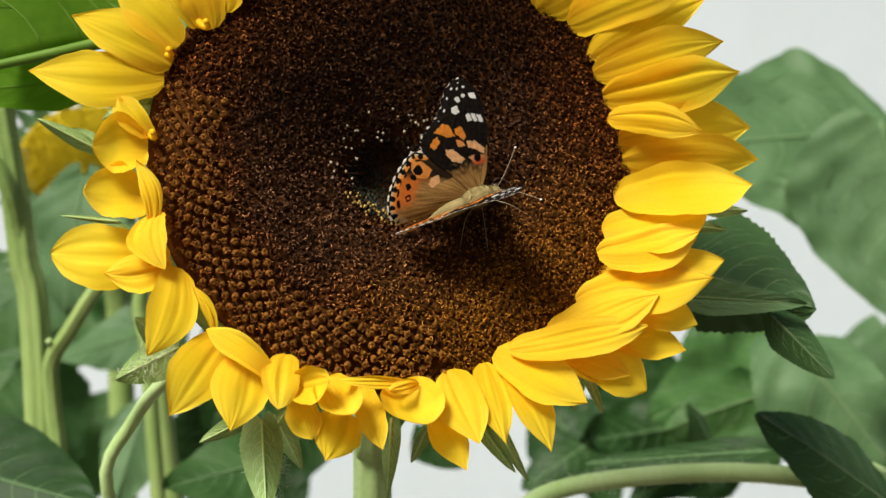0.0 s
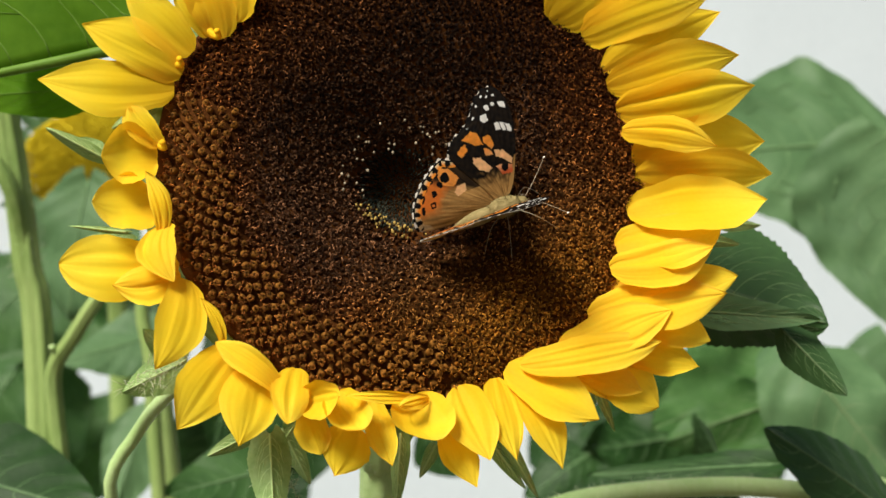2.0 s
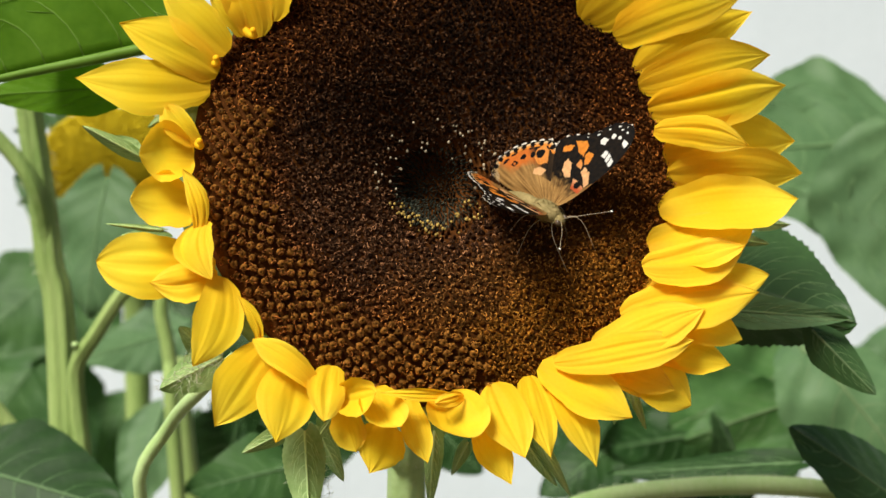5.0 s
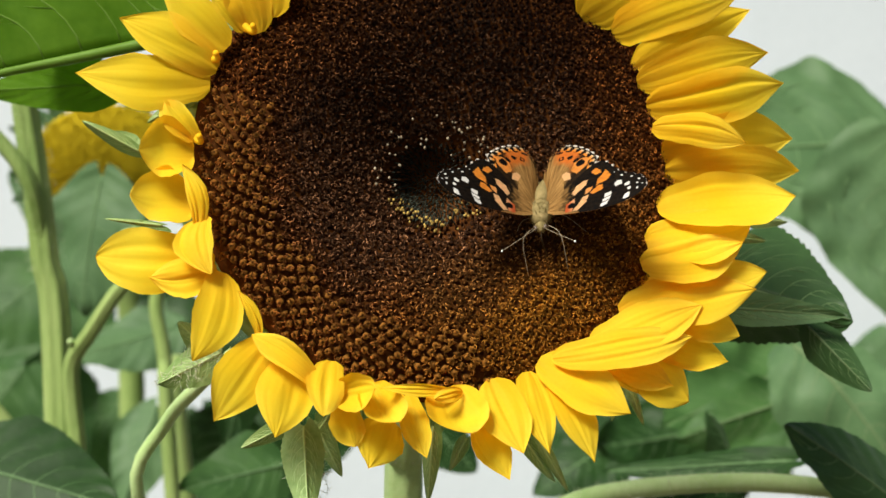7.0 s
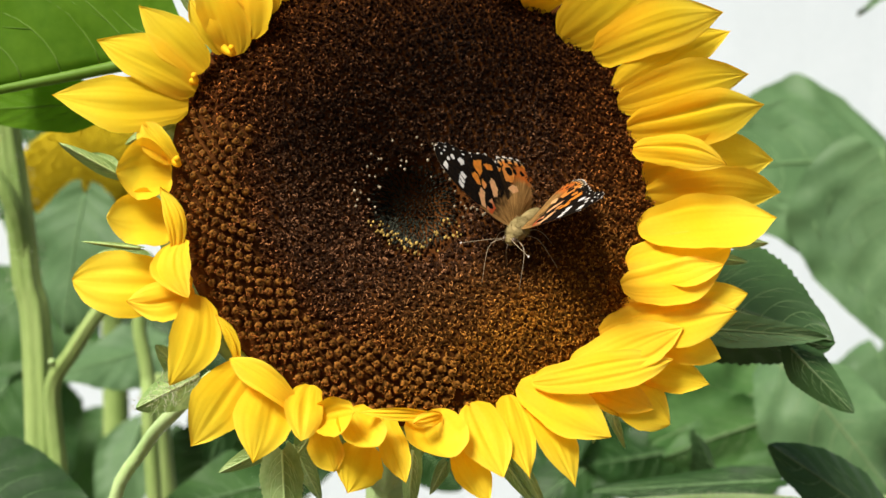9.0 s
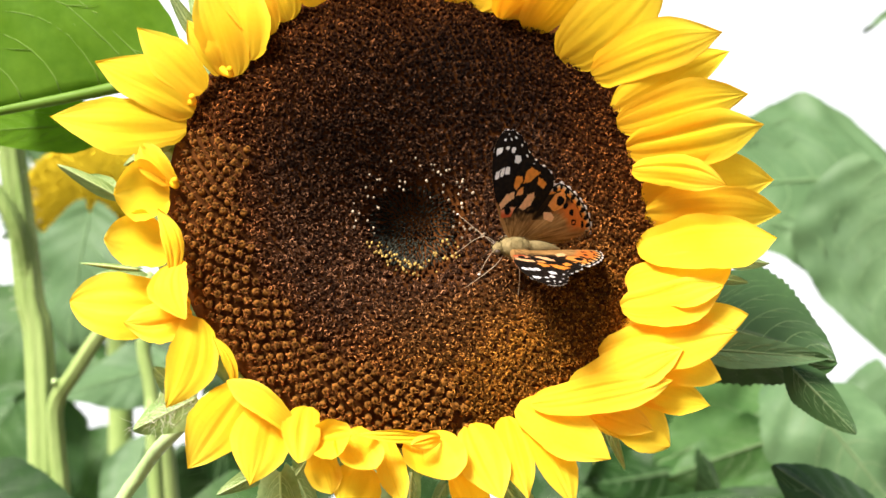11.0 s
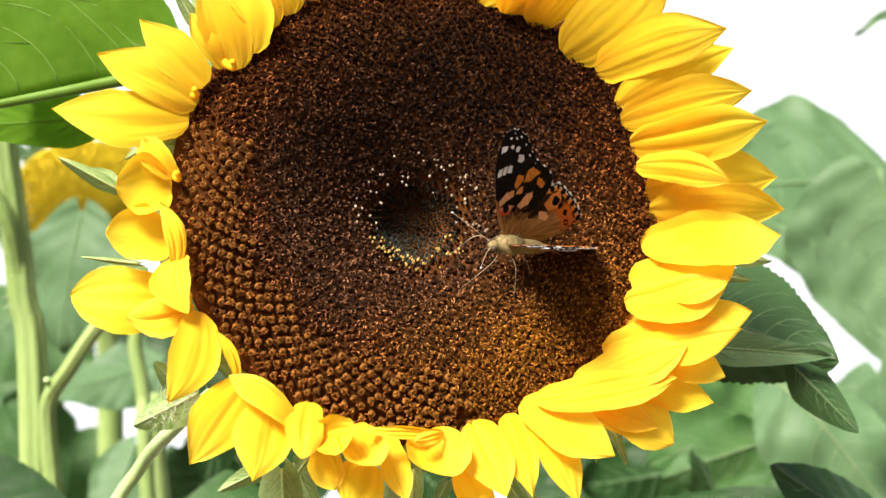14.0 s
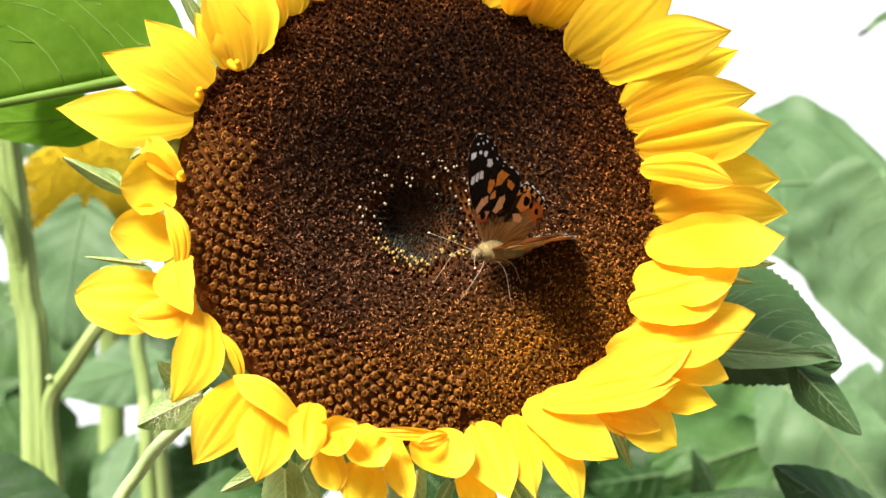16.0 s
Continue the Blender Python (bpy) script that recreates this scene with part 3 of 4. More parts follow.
def floret_shape(sh, o, n, kind, tone, rng):
    """One floret: a short dark tube and the recurved arms of its style, at o along n, sizes in metres."""
    side = n.orthogonal().normalized()
    up = n.cross(side)
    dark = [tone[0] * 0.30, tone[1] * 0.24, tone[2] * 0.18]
    if kind == "bud":
        sh.tube([o - n * 0.001, o + n * 0.0009, o + n * 0.0014], [0.00052, 0.00045, 0.00015], 5, blend((0.0, 0.0, 0.0), dark, rng.uniform(0.5, 1.0)))
        return
    if kind == "wide":
        shade_of, wob = rng.uniform(0.5, 1.35), [rng.uniform(0.74, 1.12) for _ in range(10)]
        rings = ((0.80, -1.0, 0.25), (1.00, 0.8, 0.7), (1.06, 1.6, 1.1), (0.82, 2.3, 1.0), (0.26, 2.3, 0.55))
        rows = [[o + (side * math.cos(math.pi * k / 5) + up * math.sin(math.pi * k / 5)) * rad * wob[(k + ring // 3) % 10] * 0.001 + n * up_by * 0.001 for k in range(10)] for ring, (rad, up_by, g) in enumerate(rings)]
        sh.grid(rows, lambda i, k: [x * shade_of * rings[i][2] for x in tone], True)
        return
    h = rng.uniform(0.0004, 0.0010)
    if kind == "open":
        m = rng.uniform(0.7, 1.4)
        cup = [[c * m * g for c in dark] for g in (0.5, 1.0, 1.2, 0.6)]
        sh.tube([o - n * 0.001, o + n * h * 0.5, o + n * h, o + n * (h + 0.0001)], [0.00080, 0.00074, 0.00056, 0.00020], 6, cup)
        arms, reach = rng.choice((3, 4, 4, 5)), 0.0006
    else:
        h, arms, reach = 0.0022, rng.choice((4, 5, 6)), 0.0009
    a0 = rng.uniform(0, 2 * math.pi)
    for k in range(arms):
        a = a0 + 2 * math.pi * k / arms + rng.uniform(-0.7, 0.7)
        d = side * math.cos(a) + up * math.sin(a)
        e = side * math.cos(a + 1.57) + up * math.sin(a + 1.57)
        L = rng.uniform(0.00040, 0.00080)
        c = o + n * h + d * rng.uniform(0.1, 1.0) * reach
        curl = rng.uniform(-1.3, 1.3)
        pts = [c, c + d * L * 0.25 + n * L * 0.9, c + d * L * 0.95 + n * L * 1.15 + e * L * 0.4 * curl, c + d * L * 1.35 + n * L * 0.60 + e * L * 0.9 * curl, c + d * L * 0.95 + n * L * 0.15 + e * L * 1.2 * curl, c + d * L * 0.45 + n * L * 0.35 + e * L * 0.9 * curl]
        glow = rng.choice((0.2, 0.25, 0.35, 0.6, 1.1, 1.9, 3.4) if kind == "open" else (0.5, 0.8, 1.2, 1.8))
        glow = min(glow, 0.55 / tone[0])
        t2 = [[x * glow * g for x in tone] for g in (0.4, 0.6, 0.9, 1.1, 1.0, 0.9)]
        sh.tube(pts, [0.00008, 0.00011, 0.00012, 0.00012, 0.00010, 0.00007], 3, t2)


def normal_at(x, y):
    def p(x, y):
        return Vector((x, y, height(math.hypot(x, y), math.atan2(y, x))))
    return (p(x + 0.3, y) - p(x - 0.3, y)).cross(p(x, y + 0.3) - p(x, y - 0.3)).normalized()


rest = Shape()
single = []
OLIVE = (0.212, 0.089, 0.015)


def sector(a):
    """The side of the rim where the florets stand apart in rows."""
    a = math.degrees(a) % 360
    return 160 < a < 283 + 14 * noise.noise(Vector((a * 0.9, 3.0, 1.0)))


def row_edge(a):
    return 0.735 + 0.06 * noise.noise(Vector((7 * math.cos(a), 7 * math.sin(a), 9.0)))


def near(x, y, cx, cy, rx, ry):
    return math.exp(-((x - cx) / rx) ** 2 - ((y - cy) / ry) ** 2)


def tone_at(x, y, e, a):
    """Colour of the style arms: pinkish tan in the middle, rust towards the rim, gold where they shed pollen, dark
    where unopened, with the upper disc's shade painted in.
    """
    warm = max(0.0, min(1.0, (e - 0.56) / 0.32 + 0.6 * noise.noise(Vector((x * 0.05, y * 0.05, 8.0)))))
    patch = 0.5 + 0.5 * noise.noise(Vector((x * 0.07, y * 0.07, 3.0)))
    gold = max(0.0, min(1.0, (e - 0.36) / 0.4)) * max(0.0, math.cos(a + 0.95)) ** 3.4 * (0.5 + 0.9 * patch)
    # darkens unopened patches and puts the upper half's shade into the tone
    shut_shade = (1 - 0.6 * near(x, y, 30, 48, 36, 20)) * (1 - 0.5 * near(x, y, -24, 17, 30, 15)) * (1 - 0.3 * near(x, y, 10, 20, 42, 20)) * (1 - 0.52 * max(0.0, min(1.0, y / 40 + 0.004 * x)))
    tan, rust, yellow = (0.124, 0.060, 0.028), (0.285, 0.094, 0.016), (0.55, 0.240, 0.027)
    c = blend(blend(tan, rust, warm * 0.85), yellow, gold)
    return [q * shut_shade * (0.75 + 0.47 * patch) for q in c]


for k in range(1, 5300):
    r = 0.98 * math.sqrt(k)
    a = k * GOLD
    e = r / rim(a)
    if e > 1 or (e > row_edge(a) and sector(a)):
        continue
    j = 0.45 if r < 50 else 0.3
    x, y = r * math.cos(a) + rng.uniform(-j, j), r * math.sin(a) + rng.uniform(-j, j)
    n = normal_at(x, y)
    o = Vector((x, y, height(r, a))) * MM
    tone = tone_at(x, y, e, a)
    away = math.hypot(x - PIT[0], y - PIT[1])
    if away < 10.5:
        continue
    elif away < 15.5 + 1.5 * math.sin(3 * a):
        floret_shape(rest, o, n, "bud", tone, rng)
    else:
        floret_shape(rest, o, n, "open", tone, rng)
# closed buds in the pit, shade of its upper side put into their colour, and pollen grains that lie in a ring about it
for k in range(1, 900):
    r = 0.43 * math.sqrt(k)
    a = k * GOLD
    x, y = r * math.cos(a) + rng.uniform(-0.35, 0.35), r * math.sin(a) + rng.uniform(-0.35, 0.35)
    x, y = x + PIT[0], y + PIT[1]
    o, n = Vector((x, y, height(math.hypot(x, y), math.atan2(y, x)))) * MM, normal_at(x, y)
    g = rng.uniform(0.015, 0.10) * (1.0 if y < PIT[1] - 1.5 else 0.4)
    rest.tube([o - n * 0.0006, o + n * 0.0005, o + n * rng.uniform(0.0007, 0.0011)], [0.00026, 0.00022, 0.00010], 5, (g * 0.86, g, g * 0.72))
for k in range(130):
    low = k >= 60
    a = radians(rng.uniform(-160, -20) if low else rng.uniform(-20, 200))
    r = rng.uniform(10.5, 16.0) if low else rng.uniform(11.5, 20.5)
    x, y = PIT[0] + r * math.cos(a), PIT[1] + r * math.sin(a)
    o, n = Vector((x, y, height(math.hypot(x, y), math.atan2(y, x)))) * MM, normal_at(x, y)
    pale = (0.44, 0.30, 0.08) if low else (0.36, 0.30, 0.20)
    size = rng.uniform(0.00028, 0.00046)
    rest.ball(o + n * rng.uniform(0.0012, 0.0018), (size, size * 1.15, size), 6, 4, tint=blend((0.02, 0.015, 0.008), pale, rng.uniform(0.45, 1.1)))
for k in range(1, 2100):
    r = 1.50 * math.sqrt(k)
    a = k * GOLD
    e = r / rim(a)
    if e > 0.99 or e < row_edge(a) or not sector(a):
        continue
    x, y = r * math.cos(a) + rng.uniform(-0.15, 0.15), r * math.sin(a) + rng.uniform(-0.15, 0.15)
    o, n = Vector((x, y, height(r, a) + rng.uniform(-0.25, 0.25))) * MM, normal_at(x, y)
    n = (n + Vector((rng.uniform(-0.2, 0.2), rng.uniform(-0.2, 0.2), 0))).normalized()
    if len(single) < 300:
        single.append((o, n, rng.uniform(0, 6.28)))
    else:
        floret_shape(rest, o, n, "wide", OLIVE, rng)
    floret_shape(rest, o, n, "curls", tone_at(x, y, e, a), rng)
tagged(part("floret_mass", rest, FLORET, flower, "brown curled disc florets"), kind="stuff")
variants = []
for k in range(8):
    sh = Shape()
    floret_shape(sh, Vector((0, 0, 0)), Vector((0, 0, 1)), "wide", OLIVE, random.Random(30 + k))
    variants.append(sh.mesh("floret", FLORET))
for i, (o, n, turn) in enumerate(single):
    f = part("floret", variants[i % 8], FLORET, flower)
    f.matrix_basis = Matrix.Translation(o) @ n.to_track_quat("Z", "Y").to_matrix().to_4x4() @ Matrix.Rotation(turn, 4, "Z")

# ray petals

def petal(x0, y0, x1, y1, width, bow, h0, h1, full, tip_form, fold, seed):
    """A ray petal as a pleated sheet: a narrow root, a broad middle and a drawn-out tip."""
    rng = random.Random(seed)
    p0, p1 = Vector((x0, y0, h0 + 1.2)) * MM, Vector((x1, y1, h1)) * MM
    d = p1 - p0
    p0 = p0 - d.normalized() * min(3.0 * MM, 0.10 * d.length)
    d = p1 - p0
    ax = d.normalized()
    nz = (Vector((0, 0, 1)) - ax * ax.z).normalized()
    ay = nz.cross(ax)
    w = width * MM * 0.54
    ph = rng.uniform(0, 6.28)
    lean = rng.uniform(-0.22, 0.22) + (0.45 if x0 > 26 and y0 > -4 else -0.28 if x0 > 20 else 0.0)
    arch = rng.uniform(0.05, 0.11)
    twist = rng.uniform(-0.25, 0.25)
    keel, groove = rng.uniform(-0.4, 0.4), rng.choice((0.1, 0.2, 0.3, 0.6))
    pleats = [(rng.uniform(-0.75, 0.75), rng.uniform(0.15, 0.5) * (1.3 if fold == 2 else 0.7), rng.uniform(0.07, 0.16)) for _ in range(3 if fold == 2 else 2)]
    rims = [(rng.uniform(0.0, 1.3), rng.uniform(0.45, 0.7)) for _ in range(2)]
    notch = [rng.uniform(0.9, 2.2) for _ in range(2)]
    nu, nv = 26, 28

    def half(u):
        if u < full:
            return w * (0.58 + 0.42 * math.sin(math.pi / 2 * u / full)) * min(1.0, 0.25 + u / 0.10) ** 0.6
        s = (1 - u) / (1 - full)
        return w * (math.sin(s * math.pi / 2) ** (tip_form * 1.22) * (1 - 0.10 * math.exp(-(s / 0.18) ** 2)))

    sh = Shape()
    rows = []
    for i in range(nu + 1):
        u = 1 - (1 - i / nu) ** 1.25
        belly = math.sin(math.pi * min(1.0, 0.06 + u * 0.94))
        row = []
        for j in range(nv + 1):
            v = j / nv * 2 - 1
            edge = 1 + (0.20 if fold == 3 else 0.13) * noise.noise(Vector((u * 3.2, ph + (3 if v > 0 else 0), 1.0))) * abs(v) + 0.05 * noise.noise(Vector((u * 11.0, ph + (5 if v > 0 else 0), 2.0))) * abs(v)
            q = half(u) * v * edge
            z = arch * d.length * belly
            z -= groove * MM * math.exp(-((v - keel) / 0.2) ** 2) * belly
            z -= sum(dp * MM * math.exp(-((v - v0 - 0.25 * (u - 0.5)) / wd) ** 2) for v0, dp, wd in pleats) * belly
            if fold == 3:
                z += 4.0 * MM * (v * v - 0.35) * belly + 3.6 * MM * max(0.0, u - 0.5) ** 2 / 0.25
            else:
                z += 0.9 * MM * (0.5 - v * v) * belly
            lift, start = rims[v > 0]
            z += lift * MM * (max(0.0, abs(v) - start) / (1 - start)) ** 2 * belly
            z += 0.45 * MM * noise.noise(Vector((u * 2.2, v * 1.6, ph))) + 0.16 * MM * noise.noise(Vector((u * 1.6, v * 9.0, ph)))
            z += (lean + twist * (u - 0.3)) * q + 0.7 * MM * math.sin(ph + notch[v > 0] * 4 * u) * u * abs(v) ** 3
            row.append(p0 + ax * (d.length * u) + ay * (q + bow * MM * 4 * u * (1 - u)) + nz * z)
        rows.append(row)

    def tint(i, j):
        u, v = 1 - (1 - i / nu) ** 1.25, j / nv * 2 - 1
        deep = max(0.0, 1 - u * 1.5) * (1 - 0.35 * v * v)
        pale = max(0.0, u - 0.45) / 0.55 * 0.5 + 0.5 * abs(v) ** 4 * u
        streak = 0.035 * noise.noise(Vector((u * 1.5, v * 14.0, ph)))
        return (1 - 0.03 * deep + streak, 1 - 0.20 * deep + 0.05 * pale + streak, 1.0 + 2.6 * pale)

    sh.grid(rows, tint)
    return sh


petals = []


def ray(*form):
    """A ray petal: root, tip, width and sideways bow in mm, heights of root and tip, where it is broadest, form of its tip, kind of fold."""
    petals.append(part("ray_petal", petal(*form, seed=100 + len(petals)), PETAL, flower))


# outer side
ray(-65.1, 22.2, -97.4, 22.5, 14.1, 2.0, 1, 6, 0.55, 0.85, 1)
ray(-62.5, 27.4, -86.2, 37.6, 12.0, -0.6, 2, 8, 0.55, 0.85, 1)
ray(-59.3, 33.4, -75.5, 47.5, 11.7, 0.3, 3, 9, 0.5, 0.85, 1)
ray(-53.9, 38.7, -62.4, 50.9, 6.9, -0.0, 2, 8, 0.6, 0.8, 1)
ray(-66.3, 6.4, -74.4, 16.4, 7.5, 0.9, 3, 6, 0.62, 0.6, 2)
ray(-67.6, 1.9, -81.0, 1.0, 14.7, -0.6, 2, 5, 0.6, 0.45, 3)
ray(-67.4, -11.0, -83.2, -10.9, 14.8, -0.0, 1, 5, 0.55, 0.6, 3)
ray(-65.3, -17.7, -69.3, -2.4, 4.9, -1.7, 5, 8, 0.5, 0.7, 2)
ray(-63.6, -17.6, -61.7, -32.1, 9.4, -3.7, 5, 9, 0.45, 0.6, 2)
ray(-63.3, -27.4, -91.4, -25.4, 15.5, 0.9, -1, -2, 0.62, 0.5, 2)
ray(-61.5, -30.0, -77.5, -31.6, 9.8, 1.5, 1, 2, 0.5, 0.7, 2)
ray(-59.5, -32.7, -66.3, -54.2, 11.9, 2.8, 3, 6, 0.5, 0.7, 1)
# below
ray(-49.6, -47.1, -54.9, -36.0, 3.1, -1.1, 5, 8, 0.5, 0.7, 2)
ray(-35.9, -58.7, -51.3, -47.6, 6.9, -0.9, 5, 8, 0.6, 0.6, 2)
ray(-46.8, -50.6, -60.7, -69.7, 13.2, -0.6, 1, 5, 0.52, 0.8, 1)
ray(-39.6, -54.4, -45.3, -74.4, 14.0, -0.3, 2, 8, 0.52, 0.8, 1)
ray(-30.1, -55.6, -32.9, -69.1, 9.5, -0.9, 3, 10, 0.55, 0.55, 2)
ray(-28.5, -62.5, -18.2, -62.5, 8.9, -0.6, 4, 11, 0.62, 0.5, 3)
ray(-26.7, -65.6, -23.9, -76.8, 8.8, -0.3, -1, 3, 0.6, 0.6, 1)
ray(-14.6, -70.4, -20.2, -82.5, 12.8, -0.0, -3, 1, 0.45, 0.8, 1)
ray(-18.9, -62.0, -12.7, -72.9, 10.5, -0.9, 3, 12, 0.6, 0.5, 3)
ray(1.2, -63.1, -18.7, -62.3, 3.2, -0.0, 5, 12, 0.5, 0.7, 1)
ray(-9.1, -64.1, -5.7, -80.5, 7.4, -0.6, 0, 8, 0.55, 0.75, 1)
ray(1.3, -63.3, 5.5, -76.4, 15.6, -0.9, 3, 13, 0.55, 0.55, 3)
ray(4.0, -63.3, -4.1, -65.2, 3.8, -0.0, 6, 14, 0.5, 0.5, 2)
ray(11.2, -71.4, 17.2, -86.5, 9.5, -0.6, -1, 6, 0.5, 0.8, 1)
ray(14.5, -61.2, 19.9, -79.8, 12.3, -0.6, 2, 11, 0.52, 0.75, 1)
ray(24.6, -59.4, 27.4, -80.2, 9.7, -0.9, 1, 10, 0.5, 0.85, 1)
ray(32.0, -58.8, 40.1, -82.6, 11.4, 0.6, 0, 9, 0.52, 0.8, 1)
ray(29.3, -56.0, 50.9, -69.6, 13.1, -0.0, 3, 10, 0.55, 0.75, 1)
# inner side
ray(44.6, -54.2, 54.8, -63.7, 5.4, -0.0, 0, 6, 0.5, 0.8, 1)
ray(47.2, -53.7, 64.9, -62.1, 10.0, 0.3, 1, 7, 0.55, 0.7, 1)
ray(54.8, -54.5, 70.5, -66.2, 14.9, -0.3, -2, 4, 0.58, 0.6, 1)
ray(33.6, -53.8, 69.6, -48.8, 10.2, -0.6, 5, 12, 0.55, 0.7, 2)
ray(45.1, -49.6, 73.4, -39.9, 12.1, -0.0, 3, 11, 0.55, 0.7, 2)
ray(66.8, -41.0, 86.5, -48.0, 11.9, 0.7, 0, 6, 0.55, 0.75, 1)
ray(63.2, -50.6, 83.4, -55.0, 10.1, 0.6, -2, 4, 0.55, 0.8, 1)
ray(55.0, -40.2, 91.7, -34.8, 14.8, -0.0, 1, 8, 0.55, 0.8, 2)
ray(62.7, -32.6, 96.3, -29.4, 12.8, -1.0, -2, 6, 0.58, 0.65, 1)
ray(60.7, -27.1, 87.3, -21.8, 12.6, -2.2, 5, 11, 0.55, 0.7, 2)
ray(63.6, -20.5, 91.1, -16.4, 15.5, -1.0, 3, 9, 0.55, 0.65, 2)
ray(68.5, -10.4, 106.7, -7.0, 16.8, 0.3, 1, 4, 0.55, 0.8, 3)
ray(72.0, 1.7, 115.6, 4.3, 12.1, -0.0, -1, -6, 0.55, 0.8, 1)
ray(71.1, 7.7, 112.1, 13.3, 14.9, 0.3, 0, -2, 0.6, 0.8, 1)
# above the inner side
ray(66.5, 12.4, 90.2, 7.3, 8.6, 0.7, 5, 12, 0.55, 0.75, 2)
ray(67.2, 20.8, 105.6, 27.4, 13.4, -1.4, 1, 8, 0.62, 0.85, 2)
ray(64.5, 28.0, 99.0, 35.0, 11.9, 0.3, 2, 13, 0.58, 0.85, 1)
ray(63.9, 33.9, 95.1, 48.7, 11.8, 0.3, 0, 12, 0.55, 0.85, 1)
ray(57.8, 43.4, 89.0, 50.8, 13.8, 0.7, 2, 20, 0.58, 0.8, 1)
ray(47.6, 48.4, 73.4, 68.4, 19.3, -0.7, 3, 22, 0.5, 0.8, 1)
ray(37.7, 57.4, 48.6, 70.8, 12.6, -0.0, 2, 22, 0.5, 0.8, 1)
ray(28.6, 60.2, 36.0, 73.7, 10.7, -0.0, 3, 18, 0.5, 0.8, 1)
# top
ray(-49.8, 39.6, -58.8, 62.0, 13.1, -0.0, 2, 11, 0.5, 0.8, 1)
ray(-46.0, 43.7, -49.1, 64.4, 14.2, 0.6, 3, 11, 0.5, 0.8, 1)
ray(29.7, 61.7, 41.4, 76.6, 16.9, 0.0, 3, 16, 0.5, 0.8, 1)
ray(22.1, 63.7, 28.7, 81.9, 15.1, 0.0, 1, 14, 0.5, 0.8, 1)
ray(13.4, 65.3, 16.3, 84.4, 14.2, 0.0, 2, 14, 0.5, 0.8, 1)
ray(3.6, 67.8, 2.2, 85.1, 14.2, 0.0, 1, 14, 0.5, 0.8, 1)
ray(-6.5, 66.6, -10.8, 83.4, 14.2, 0.0, 2, 15, 0.5, 0.8, 1)
ray(-16.2, 65.5, -22.7, 81.2, 13.9, 0.0, 1, 14, 0.5, 0.8, 1)
ray(-26.3, 61.3, -34.7, 74.6, 13.1, 0.0, 3, 15, 0.5, 0.8, 1)
ray(-34.9, 56.1, -41.1, 71.5, 11.8, 0.0, 2, 10, 0.5, 0.8, 1)
ray(-40.6, 51.0, -52.0, 66.5, 13.9, 0.0, 3, 10, 0.5, 0.8, 1)
# curled claws at the roots of petals: petal, root, end
for k, x0, y0, x1, y1 in ((4, -66.9, 7.9, -64.5, 4.8), (1, -62.8, 30.4, -60.2, 28.3), (3, -53.3, 39.8, -50.3, 36.7)):
    sh = Shape()
    c = curve_tube(sh, [(x0 * MM, y0 * MM, 0.003), ((x0 * 0.4 + x1 * 0.6) * MM, (y0 * 0.4 + y1 * 0.6 - 0.5) * MM, 0.0042), (x1 * MM, y1 * MM, 0.0055), ((x1 - 0.5) * MM, (y1 + 1.1) * MM, 0.0066)], 0.0012, 0.0007, 12, 8)
    sh.ball(c[-1], (0.0009, 0.0009, 0.0008), 8, 6)
    part("claw", sh, PETAL, petals[k])

# stalk, green cup and leaves of the flower
sh = Shape()
c = curve_tube(sh, [to_flower @ Vector(p) for p in ((-0.018, 0.375, 1.505), (-0.020, 0.40, 1.49), (-0.0243, 0.4300, 1.4357), (-0.0244, 0.4400, 1.4146), (-0.026, 0.45, 1.2), (-0.02, 0.46, 0.6), (-0.01, 0.46, -0.02))], 0.0056, 0.0075, 40, 28, ribs=0.06)
stalk = part("stalk", sh, STEM_PALE, flower)
sh = Shape()
hairs(sh, c[4:18], 0.0056, 400, 0.002, rng)
tagged(part("hairs", sh, HAIR, stalk), kind="stuff")

def near_leaf(base, tip, face, width, bend, fold, material, label, seed, **more):
    return leaf(flower, (0, 0, 0), to_flower @ Vector(base), to_flower @ Vector(tip), to_flower.to_3x3() @ Vector(face), width, bend, fold, material, label, seed=seed, **more)


# green bracts round the head: root, tip, width in mm, fold
bracts = []


def bract(root, tip, w, fold):
    k = len(bracts)
    bracts.append(near_leaf(root, tip, (0.25 * math.cos(k * 2.1), -0.9, 0.3 * math.sin(k * 1.7)), w * MM, 0.10 * math.sin(k * 3.1), fold, BRACT, "", 200 + k, teeth=0.03, heart=0.35, vein_r=0.00022, name="bract", wave=0.0015, rib=STEM_PALE))


bract((-0.0968, 0.3520, 1.5280), (-0.1109, 0.3450, 1.5358), 5.5, 20)
bract((-0.0996, 0.3600, 1.5302), (-0.1061, 0.3600, 1.5342), 6, 10)
bract((-0.0903, 0.3520, 1.5076), (-0.1045, 0.3450, 1.5091), 2.2, 20)
bract((-0.0905, 0.3600, 1.5054), (-0.1042, 0.3600, 1.5060), 6, 12)
bract((-0.0722, 0.3450, 1.4731), (-0.0876, 0.3380, 1.4651), 15, 22)
bract((-0.0762, 0.3500, 1.4726), (-0.0848, 0.3480, 1.4812), 9, 15)
bract((-0.0498, 0.3470, 1.4531), (-0.0473, 0.3380, 1.4290), 15, 26)
bract((-0.0533, 0.3500, 1.4534), (-0.0665, 0.3450, 1.4470), 7, 15)
bract((-0.0482, 0.3600, 1.4528), (-0.0400, 0.3600, 1.4369), 8, 15)
bract((-0.0413, 0.3550, 1.4583), (-0.0478, 0.3500, 1.4487), 4, 15)
